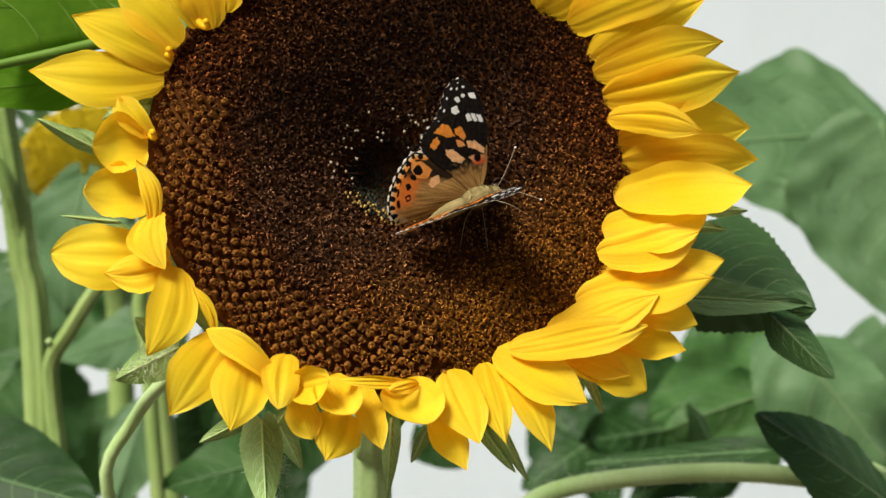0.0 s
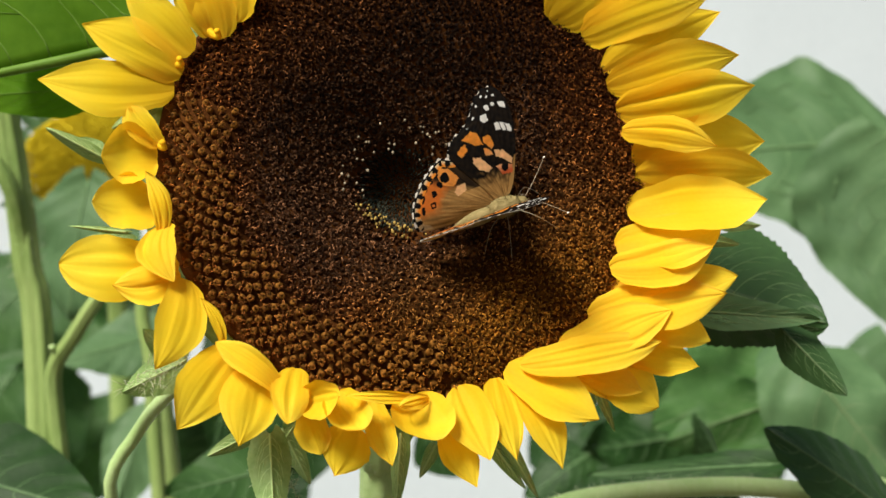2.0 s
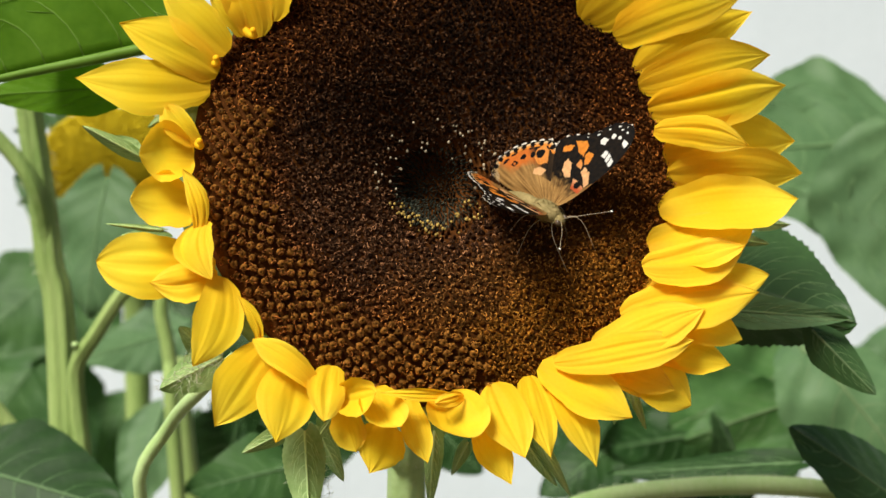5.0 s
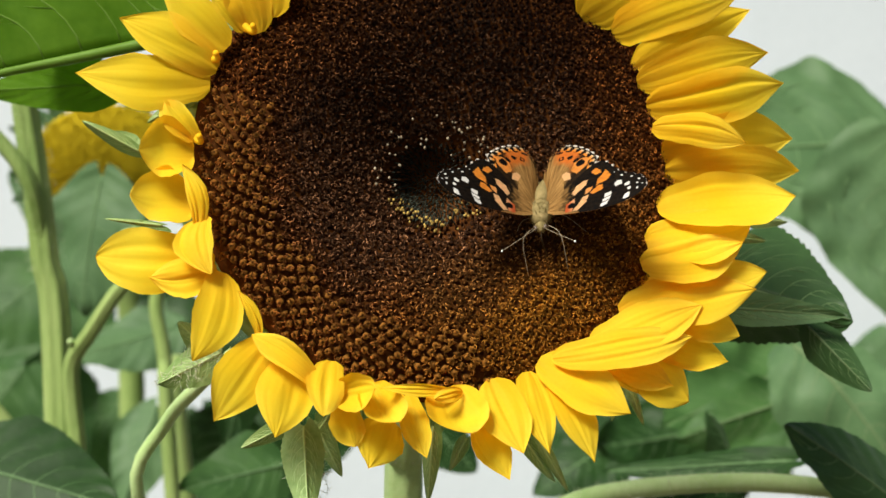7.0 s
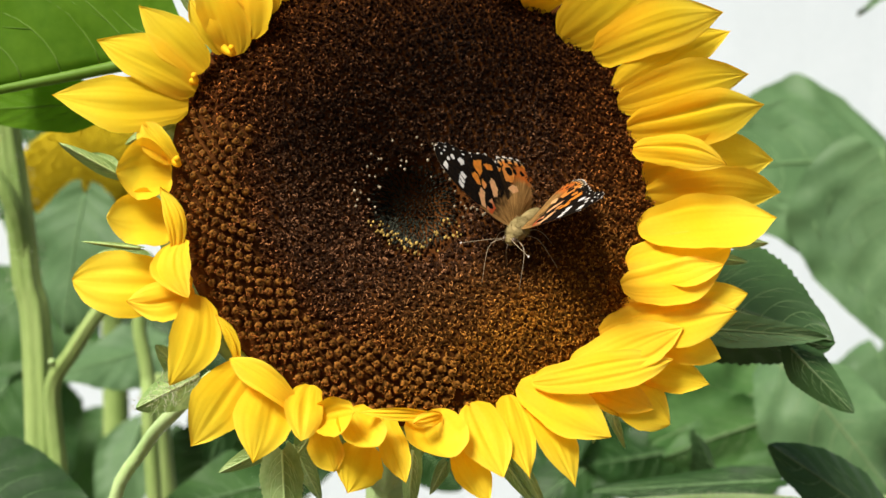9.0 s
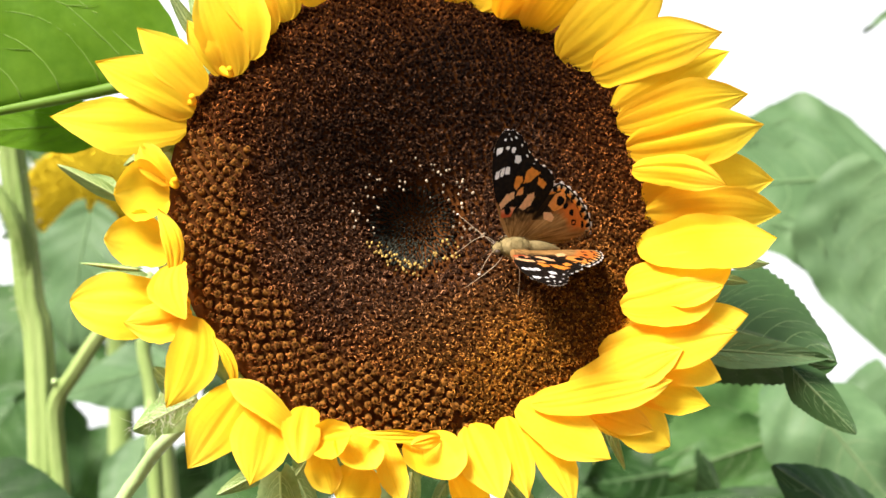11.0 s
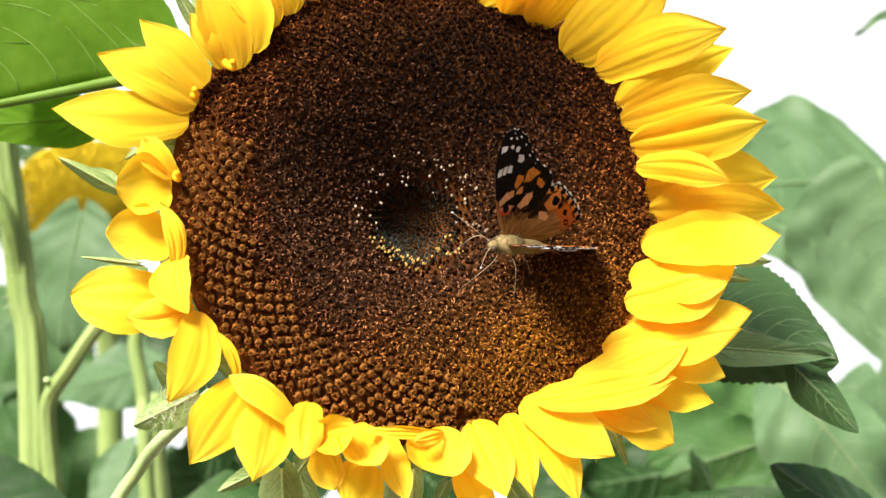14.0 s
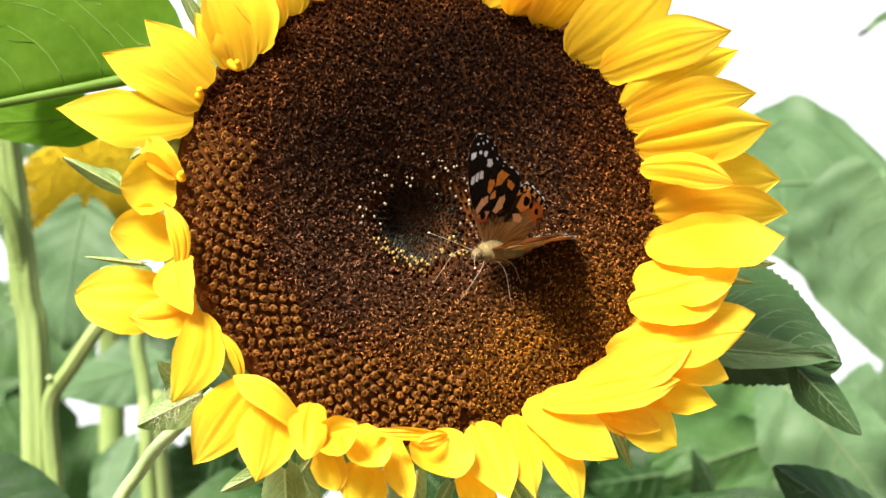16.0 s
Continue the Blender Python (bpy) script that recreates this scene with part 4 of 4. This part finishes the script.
bract((-0.0143, 0.3500, 1.4530), (-0.0154, 0.3520, 1.4315), 7, 24)
bract((0.0136, 0.3600, 1.4519), (0.0245, 0.3600, 1.4331), 5, 20)
bract((0.0105, 0.3620, 1.4499), (0.0206, 0.3650, 1.4353), 6, 20)
bract((-0.0047, 0.3650, 1.4477), (-0.0095, 0.3700, 1.4370), 5, 15)
bract((0.0414, 0.3650, 1.4644), (0.0466, 0.3650, 1.4521), 4, 20)
bract((0.0412, 0.3750, 1.4634), (0.0388, 0.3750, 1.4516), 6, 15)
bract((0.0824, 0.3920, 1.5126), (0.0954, 0.3950, 1.5119), 6, 18)
bract((0.0779, 0.3950, 1.5073), (0.0893, 0.3950, 1.5057), 5, 18)
bract((0.0492, 0.3750, 1.5821), (0.0582, 0.3700, 1.5928), 7, 20)
bract((0.0504, 0.3720, 1.5757), (0.0566, 0.3700, 1.5812), 4, 20)
bract((-0.0749, 0.3500, 1.5719), (-0.0821, 0.3450, 1.5839), 5, 20)
bract((-0.0744, 0.3600, 1.5756), (-0.0794, 0.3600, 1.5899), 6, 20)
bract((-0.0347, 0.366, 1.4609), (-0.0353, 0.366, 1.4454), 14, 8)
bract((-0.0143, 0.368, 1.4609), (-0.0133, 0.368, 1.4469), 12, 8)
bract((-0.0813, 0.3500, 1.5439), (-0.0942, 0.3500, 1.5360), 6, 15)
sh = Shape()
for root, tip, spread, count in (((-0.0504, 0.3520, 1.4492), (-0.0477, 0.3580, 1.4308), 0.005, 260), ((-0.0720, 0.3440, 1.4732), (-0.0852, 0.3380, 1.4660), 0.005, 120)):
    root, tip = to_flower @ Vector(root), to_flower @ Vector(tip)
    for _ in range(count):
        q = root.lerp(tip, rng.random()) + Vector((rng.uniform(-spread, spread), rng.uniform(-spread * 0.4, spread * 0.4), rng.uniform(-0.001, 0.002)))
        sh.tube([q, q + Vector((rng.gauss(0, 0.0015), rng.gauss(0, 0.0015), rng.uniform(0.0005, 0.002)))], [0.00008, 0.00003], 3)
tagged(part("hairs", sh, HAIR, flower), kind="stuff")
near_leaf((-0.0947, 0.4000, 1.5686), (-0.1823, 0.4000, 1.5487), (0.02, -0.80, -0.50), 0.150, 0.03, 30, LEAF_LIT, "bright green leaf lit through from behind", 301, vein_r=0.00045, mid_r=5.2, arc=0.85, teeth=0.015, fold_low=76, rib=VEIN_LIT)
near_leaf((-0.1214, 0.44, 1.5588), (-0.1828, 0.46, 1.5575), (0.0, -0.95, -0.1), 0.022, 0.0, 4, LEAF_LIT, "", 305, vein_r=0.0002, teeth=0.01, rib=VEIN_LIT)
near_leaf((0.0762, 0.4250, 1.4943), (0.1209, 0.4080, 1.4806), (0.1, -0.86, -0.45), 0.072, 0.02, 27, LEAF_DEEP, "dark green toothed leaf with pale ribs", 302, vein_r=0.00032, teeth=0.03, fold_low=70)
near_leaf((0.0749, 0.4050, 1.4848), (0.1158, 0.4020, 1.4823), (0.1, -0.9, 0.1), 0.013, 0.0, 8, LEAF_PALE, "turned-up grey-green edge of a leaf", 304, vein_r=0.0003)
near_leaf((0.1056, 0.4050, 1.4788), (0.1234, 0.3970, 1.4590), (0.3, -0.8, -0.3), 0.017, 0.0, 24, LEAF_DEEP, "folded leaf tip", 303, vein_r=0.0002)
sh = Shape()
curve_tube(sh, [to_flower @ Vector(p) for p in ((-0.030, 0.45, 1.24), (-0.10, 0.46, 1.37), (-0.1172, 0.4400, 1.4171), (-0.1054, 0.4300, 1.4416), (-0.0900, 0.4050, 1.4570), (-0.0776, 0.4000, 1.4684))], 0.0025, 0.0022, 24, 8)
part("leaf_stalk", sh, STEM_PALE, flower)


# ---- the butterfly ----
butterfly = thing("butterfly", FACE @ pose(0.0245, -0.012, 0.008), "orange, black and white butterfly with half-raised wings on the flower disc", "butterfly")
BLACK, WHITE, ORANGE, PEACH, BROWN, RED = lin(12, 10, 9), lin(244, 244, 238), lin(242, 152, 54), lin(250, 198, 140), lin(108, 76, 36), lin(196, 92, 48)
CREAM, TAN = lin(230, 206, 160), lin(198, 156, 92)


def inside(s, f, cs, cf, rs, rf, deg=0.0):
    a = radians(deg)
    x, y = s - cs, f - cf
    x += 0.35 * noise.noise(Vector((s * 0.9, f * 0.9, 21.0)))
    y += 0.35 * noise.noise(Vector((s * 0.9, f * 0.9, 31.0)))
    x, y = x * math.cos(a) + y * math.sin(a), -x * math.sin(a) + y * math.cos(a)
    return (abs(x) / rs) ** 2.6 + (abs(y) / rf) ** 2.6 < 1


FORE_PATCHES = [
    (WHITE, ((24.2, 1.7), (24.1, 3.4), (22.4, 3.6), (22.0, 2.2), (22.9, 1.4))),
    (WHITE, ((26.3, 7.4), (25.9, 9.2), (24.0, 9.2), (24.9, 7.6))),
    (WHITE, ((20.9, 4.7), (21.0, 5.8), (18.9, 6.0), (19.1, 4.6))),
    (WHITE, ((20.9, 6.1), (20.5, 7.2), (18.0, 7.4), (18.6, 6.3))),
    (WHITE, ((20.1, 7.5), (19.5, 8.7), (17.4, 8.7), (17.8, 7.7))),
    (ORANGE, ((19.5, -5.3), (21.0, -2.2), (19.9, -0.5), (16.6, -0.1), (17.1, -2.3), (18.8, -4.3))),
    (ORANGE, ((16.4, -7.8), (17.7, -6.2), (18.4, -4.7), (16.4, -4.6), (15.1, -6.8))),
    (ORANGE, ((18.5, 0.4), (18.6, 2.6), (15.4, 2.7), (14.6, 1.8), (17.4, 0.2))),
    (ORANGE, ((15.6, -0.2), (14.6, 1.3), (13.1, 1.7), (13.4, -0.3))),
    (PEACH, ((14.2, 2.5), (13.4, 4.6), (10.5, 6.4), (9.0, 5.8), (10.9, 4.1), (12.6, 2.1))),
    (PEACH, ((13.9, -3.9), (13.4, -2.0), (9.7, 0.3), (8.9, -1.1), (10.3, -3.3), (12.8, -4.3))),
]
FORE_RING = ((9.8, 1.4), (9.8, 3.2), (8.7, 5.8), (6.6, 5.2), (7.1, 2.3))


def within(x, y, outline):
    odd = False
    for k in range(len(outline)):
        (x0, y0), (x1, y1) = outline[k - 1], outline[k]
        if (y0 > y) != (y1 > y) and x < x0 + (x1 - x0) * (y - y0) / (y1 - y0):
            odd = not odd
    return odd


def fore_colour(s, f, d, along):
    """Upper side of the forewing: s outward and f forward from the hinge, d from the outer margin, along it, all in mm."""
    n = noise.noise(Vector((s * 0.9, f * 0.9, 1.0)))
    streak = 0.5 + 0.8 * noise.noise(Vector((math.hypot(s, f) * 0.2, math.atan2(f - 1, s + 1) * 20, 4.0)))
    hair = blend(BROWN, TAN, streak)
    base = blend(blend(BLACK, lin(32, 24, 15), 0.5 + n), hair, (9.2 + n * 2 - s - 0.35 * max(0.0, f) + 0.10 * min(0.0, f)) / 4)
    if d < 0.45:
        return blend(WHITE, TAN, 0.3) if math.sin(along * 1.9) > 0.7 and d < 0.28 else BLACK
    if 1.1 < d < 1.6 and s > 22 and math.sin(along * 1.9 + 0.8) > 0.72:
        return WHITE
    x = s + 0.22 * noise.noise(Vector((s * 1.4, f * 1.4, 21.0)))
    y = f + 0.22 * noise.noise(Vector((s * 1.4, f * 1.4, 31.0)))
    for cs, cf, rs, rf in ((26.2, 6.0, 0.55, 0.5), (25.6, 4.2, 0.8, 0.7), (28.4, 6.8, 0.35, 0.3), (28.6, 5.2, 0.35, 0.3)):
        if inside(s, f, cs, cf, rs, rf):
            return WHITE
    for colour, outline in FORE_PATCHES:
        if within(x, y, outline):
            rub = 0.12 + 0.25 * noise.noise(Vector((s * 0.8, f * 0.8, 17.0)))
            return blend(blend(colour, PEACH, (16 - s) / 6), BROWN, rub) if colour is not WHITE else WHITE
    if within(x, y, FORE_RING):
        return BLACK if math.hypot(x - 8.7, y - 3.7) < 1.05 else blend(RED, PEACH, (s - 7.6) / 3.0)
    if f > 1.2 + 0.56 * s - 0.3 and s < 11:
        return blend(TAN, BROWN, s / 14)
    return base


def hind_colour(s, f, d, along):
    n = noise.noise(Vector((s * 0.8, f * 0.8, 7.0)))
    r = math.hypot(s + 1, f + 1)
    ang = math.atan2(-f - 1, s + 1)
    streak = 0.5 + 0.8 * noise.noise(Vector((ang * 24, r * 0.16, 2.0)))
    hair = blend(BROWN, TAN, streak * 0.8 + 0.15)
    dd = d + n * 0.7
    base = blend(blend(lin(214, 122, 44), RED, 0.3 * streak), hair, (dd - 6.0) / 2.2)
    if s < 4:
        base = blend(base, hair, (4.5 - s) / 2.6)
    shadowed = blend(BLACK, lin(60, 44, 24), streak)
    if s > 6.0 and d > 2.0:
        base = blend(base, shadowed, (s - 6.5 + 0.55 * (f + 10.5)) / 2.5)
    beat = (along / 2.9) % 1 - 0.5
    if d < 0.42:
        return BLACK if abs(beat) > 0.30 else blend(WHITE, TAN, 0.1 + streak * 0.2)
    if d < 0.8 and s > 1:
        return BLACK
    if d < 2.3:
        if math.hypot(beat * 2.9, (d - 1.4) * 0.9) < 0.85:
            return BLACK
        return blend(CREAM, ORANGE, (d - 0.9) / 0.9) if s > 3.0 else blend(CREAM, hair, 0.55)
    for cs, cf, rs, rf, deg in ((11.5, -13.1, 1.35, 1.25, 0), (13.0, -15.4, 0.9, 0.7, 30), (11.9, -17.0, 0.85, 0.85, 0), (10.1, -15.0, 1.05, 0.75, -30), (8.2, -17.2, 0.9, 0.85, 0), (5.2, -18.5, 0.95, 0.9, 0), (10.2, -19.0, 0.55, 1.1, -45), (7.6, -20.6, 0.45, 1.2, -60), (4.6, -21.6, 0.45, 1.2, -75)):
        if inside(s, f, cs, cf, rs, rf, deg):
            return blend(RED, ORANGE, 0.4) if cs == 5.2 and math.hypot(s - cs, f - cf) < 0.42 else BLACK
    if within(s + 0.3 * n, f, ((14.6, -15.0), (13.5, -11.2), (10.2, -9.3), (8.3, -11.4), (9.8, -14.6))):
        return blend(blend(ORANGE, PEACH, 0.3 * streak), BROWN, 0.15 + 0.2 * n)
    if within(s + 0.3 * n, f, ((6.7, -11.9), (8.2, -10.3), (8.3, -8.2), (6.3, -8.4), (5.3, -11.0))):
        return blend(PEACH, hair, 0.2)
    return base


def under_colour(s, f, d, fore):
    """Under side: ochre marbled with white lines and dark brown, the forewing with rose and black towards its tip."""
    r, ang = math.hypot(s + 1, f), math.atan2(f, s + 1)
    line = noise.noise(Vector((ang * 9, r * 0.14, 3.0)))
    blot = noise.noise(Vector((s * 0.45, f * 0.45, 12.0)))
    if d < 0.6:
        return WHITE
    if fore:
        if s > 17:
            return WHITE if blot > 0.2 else blend(lin(150, 122, 84), BLACK, 0.4 + line)
        ground = blend(lin(206, 112, 58), lin(226, 160, 104), 0.5 + blot)
    else:
        ground = blend(lin(190, 142, 62), lin(230, 192, 120), 0.5 + blot)
    if line > 0.22:
        return CREAM
    if line < -0.26:
        return lin(70, 46, 24)
    return ground


def wing(front, rear, outer, colour, fore, sg):
    """One wing as two thin sheets between its front and rear edges, in metres, mirrored by sg."""
    nu, nv = 160, 120
    c, d = spline([(x, y, 0) for x, y in front], nu + 1), spline([(x, y, 0) for x, y in rear], nu + 1)
    margin = np.array([p[:2] for p in spline([(x, y, 0) for x, y in outer], 90)])
    run = np.r_[0, np.cumsum(np.hypot(*np.diff(margin, axis=0).T))]
    sh = Shape()
    grid = [[c[i].lerp(d[i], j / nv) for j in range(nv + 1)] for i in range(nu + 1)]
    near = {}
    for i, row in enumerate(grid):
        for j, p in enumerate(row):
            q = np.hypot(margin[:, 0] - p.x, margin[:, 1] - p.y)
            k = int(q.argmin())
            near[i, j] = (float(q[k]), float(run[k]))
    for z, under in ((0.05, False), (-0.05, True)):
        rows, cols = [], []
        for i, line in enumerate(grid):
            row, col = [], []
            for j, p in enumerate(line):
                u = i / nu
                dist, along = near[i, j]
                lift = 0.45 * math.sin(math.pi * j / nv) * math.sin(math.pi * u) + 0.025 * math.cos(j * 0.6) * math.sin(math.pi * u) - 0.0016 * p.x ** 2
                x = p.x
                if not fore and p.x < 4:
                    lift -= 0.035 * (4 - p.x) ** 2 * min(1.0, -p.y / 8)
                if dist < 0.3:
                    x -= 0.40 * math.cos(along / 2.9 * 2 * math.pi) * (0.3 - dist) / 0.3
                row.append((sg * x * MM, p.y * MM, (z + lift) * MM))
                col.append(under_colour(p.x, p.y, dist, fore) if under else colour(p.x, p.y, dist, along))
            rows.append(row)
            cols.append(col)
        sh.grid(rows, lambda i, j, cols=cols: cols[i][j])
    return sh


FORE = (((0, 1.2), (3.6, 4.2), (8.8, 6.6), (15.4, 9.0), (21.5, 10.1), (26.5, 9.9), (29.8, 8.4), (31.2, 6.4)), ((0, -1.2), (6, -4.4), (12, -8.2), (16.3, -10.2), (18.8, -9.6), (20.7, -7.6), (22.4, -4.4), (25.0, -1.4), (27.8, 0.5), (30.2, 3.0), (31.2, 5.8)))
FORE_EDGE = ((15.8, -10.2), (16.6, -10.3), (18.8, -9.6), (20.7, -7.6), (22.4, -4.4), (25.0, -1.4), (27.8, 0.5), (30.2, 3.0), (31.2, 5.8), (30.6, 7.8))
HIND = (((0, -0.8), (6, -3.6), (12, -7.2), (15.6, -9.6), (16.8, -12.8)), ((-0.3, -2.5), (-1.2, -10), (-1.6, -18), (-0.4, -24.6), (3.5, -25.2), (7.6, -23.6), (11.4, -20.6), (14.6, -16.8), (16.8, -13.0)))
HIND_EDGE = ((-1.4, -22.8), (-0.4, -24.6), (3.5, -25.2), (7.6, -23.6), (11.4, -20.6), (14.6, -16.8), (16.8, -13.0), (16.4, -11.2), (15.6, -9.6))
left_wing = part("forewing", wing(*FORE, FORE_EDGE, fore_colour, True, -1), WING, butterfly)
right_wing = part("forewing", wing(*FORE, FORE_EDGE, fore_colour, True, 1), WING, butterfly)
for w, sg in ((left_wing, -1), (right_wing, 1)):
    h = part("hindwing", wing(*HIND, HIND_EDGE, hind_colour, False, sg), WING, w)
    h.matrix_basis = pose(0, 0, -0.0004)

rng = random.Random(77)


def furry(sh, centre, radii, count, length):
    c = Vector(centre)
    for _ in range(count):
        w = Vector((rng.gauss(0, 1), rng.gauss(0, 1), rng.gauss(0, 1))).normalized()
        p = c + Vector((w.x * radii[0], w.y * radii[1], w.z * radii[2]))
        q = p + (w + Vector((0, -0.9, 0))).normalized() * length * rng.uniform(0.5, 1.2)
        sh.tube([p * 0.98 + c * 0.02, q], [0.00006, 0.00002], 3)


sh = Shape()
sh.ball((0, -0.0002, 0), (0.0031, 0.0048, 0.0027), 18, 12)
furry(sh, (0, -0.0002, 0), (0.0031, 0.0048, 0.0027), 460, 0.0009)
part("thorax", sh, FUR, butterfly)
sh = Shape()
rows = []
for i in range(15):
    u = i / 14
    r = 0.0021 * math.sin(math.pi * min(1, 0.25 + 0.72 * u)) * (1 + 0.025 * math.cos(u * 40)) + 0.0001
    rows.append([(r * math.cos(2 * math.pi * j / 12), -0.0032 - 0.0125 * u, -0.0004 - 0.0012 * u + r * math.sin(2 * math.pi * j / 12)) for j in range(12)])
sh.grid(rows, close=True)
furry(sh, (0, -0.008, -0.001), (0.0018, 0.006, 0.0018), 200, 0.0007)
part("abdomen", sh, FUR, butterfly)
sh = Shape()
sh.ball((0, 0.0050, -0.0006), (0.0017, 0.0016, 0.0016), 12, 8)
furry(sh, (0, 0.0050, -0.0006), (0.0017, 0.0016, 0.0016), 90, 0.0008)
head = part("head", sh, FUR, butterfly)
for sg in (-1, 1):
    sh = Shape()
    sh.ball((sg * 0.0014, 0.0056, -0.0004), (0.0008, 0.0010, 0.0010), 10, 8)
    part("eye", sh, EYE, head)
    sh = Shape()
    c = curve_tube(sh, [(sg * 0.0006, 0.0062, 0.0004), (sg * 0.0045, 0.0105, 0.0014), (sg * 0.0100, 0.0152, 0.0018)], 0.000085, 0.00007, 10, 5)
    ant = part("antenna", sh, LEG, butterfly)
    sh = Shape()
    sh.ball(c[-1], (0.00024, 0.0004, 0.00024), 8, 6)
    part("club", sh, CLUB, ant)
    for y0, mid_p, foot in ((0.003, (0.0052, 0.0075, -0.0022), (0.0056, 0.0125, -0.0115)), (0.0, (0.006, -0.001, -0.003), (0.0105, -0.0030, -0.0120)), (-0.002, (0.004, -0.006, -0.003), (0.0075, -0.0105, -0.0110))):
        sh = Shape()
        curve_tube(sh, [(sg * 0.0012, y0, -0.0016), (sg * mid_p[0], mid_p[1], mid_p[2]), (sg * foot[0], foot[1], foot[2])], 0.00012, 0.00007, 10, 5)
        part("leg", sh, LEG, butterfly)
sh = Shape()
curve_tube(sh, [(0, 0.0062, -0.0012), (0.0002, 0.0076, -0.0035), (0.0001, 0.0070, -0.0110)], 0.00014, 0.0001, 8, 5)
part("proboscis", sh, EYE, butterfly)


# ---- what moves ----
FLIGHT = [
    (0, 23.9, -11.2, 6.8, 15.4, -26.8, -77.3),
    (0.5, 23.4, -11.0, 6.6, 16.0, -25.3, -74.9),
    (1, 23.3, -11.1, 6.5, 14.5, -22.6, -75.7),
    (1.5, 26.6, -12.3, 7.9, 19.5, -18.2, -85.7),
    (2, 27.7, -10.4, 7.9, 16.8, -24.4, -79.1),
    (2.5, 31.2, -8.9, 8.9, 22.6, -24.1, -82.1),
    (3, 33.3, -11.4, 9.8, 11.5, -23.0, -78.9),
    (3.5, 34.1, -11.3, 10.0, 20.6, -22.1, -86.6),
    (4, 33.3, -10.5, 9.7, 30.5, -20.1, -96.8),
    (4.2, 31.0, -11.1, 9.1, 39.1, -16.5, -113.7),
    (6.3, 28.6, -13.3, 8.7, 35.9, 11.1, -165.2),
    (6.5, 27.3, -14.1, 8.4, 38.8, 21.5, -171.8),
    (7, 28.4, -13.8, 8.7, 36.7, 26.7, -176.4),
    (7.5, 28.2, -13.4, 8.6, 38.2, 23.9, -181.8),
    (8, 27.4, -12.6, 8.2, 32.7, 28.7, -204.3),
    (8.5, 27.9, -11.4, 8.1, 37.6, 33.9, -198.8),
    (9, 27.7, -11.9, 8.1, 38.5, 33.4, -200.9),
    (9.5, 28.0, -12.3, 8.3, 38.4, 33.7, -203.0),
    (9.7, 28.4, -12.2, 8.4, 37.9, 36.2, -203.2),
    (11.8, 26.6, -10.3, 7.5, 15.5, 12.1, -281.0),
    (12, 27.0, -10.1, 7.6, 16.5, 13.8, -282.1),
    (12.5, 24.8, -8.9, 6.6, 15.1, 16.3, -273.5),
    (13, 24.3, -10.4, 6.6, 17.4, 22.2, -260.7),
    (13.5, 24.7, -11.0, 6.7, 20.8, 24.4, -257.0),
    (14, 24.8, -11.4, 6.8, 22.5, 26.5, -253.8),
    (14.5, 24.4, -11.2, 6.6, 21.6, 26.4, -253.7),
    (15, 24.1, -10.8, 6.3, 25.0, 29.3, -249.7),
    (15.5, 21.3, -11.9, 6.5, 31.6, 35.3, -240.6),
    (16, 18.9, -12.5, 5.3, 33.9, 39.3, -233.1),
]
SPREAD = [
    (0, 45.7, 53.0),
    (0.5, 41.5, 53.1),
    (1, 40.4, 53.4),
    (1.5, 38.9, 55.5),
    (2, 41.5, 56.3),
    (2.5, 42.7, 57.3),
    (3, 40.5, 56.1),
    (3.5, 41.7, 54.9),
    (4, 41.6, 53.3),
    (4.2, 32.9, 41.0),
    (6.3, 31.3, 54.4),
    (6.5, 28.7, 54.2),
    (7, 21.3, 48.2),
    (7.5, 22.2, 45.3),
    (8, 30.6, 48.6),
    (8.5, 35.0, 52.6),
    (9, 37.1, 54.2),
    (9.5, 28.4, 50.0),
    (9.7, 29.0, 49.8),
    (11.8, 56.4, 56.6),
    (12, 62.2, 57.4),
    (12.5, 72.0, 67.3),
    (13, 59.0, 66.9),
    (13.5, 55.0, 66.6),
    (14, 48.0, 65.6),
    (14.5, 42.5, 68.1),
    (15, 41.0, 71.2),
    (15.5, 41.0, 73.3),
    (16, 40.0, 75.9),
]


def motions():
    walk(butterfly, [(t, FACE @ pose(x * MM, y * MM, z * MM, rx, ry, rz)) for t, x, y, z, rx, ry, rz in FLIGHT])
    walk(left_wing, [(t, pose(-0.0013, 0, 0.001, 0, left, 0)) for t, left, right in SPREAD])
    walk(right_wing, [(t, pose(0.0013, 0, 0.001, 0, -right, 0)) for t, left, right in SPREAD])


motions()
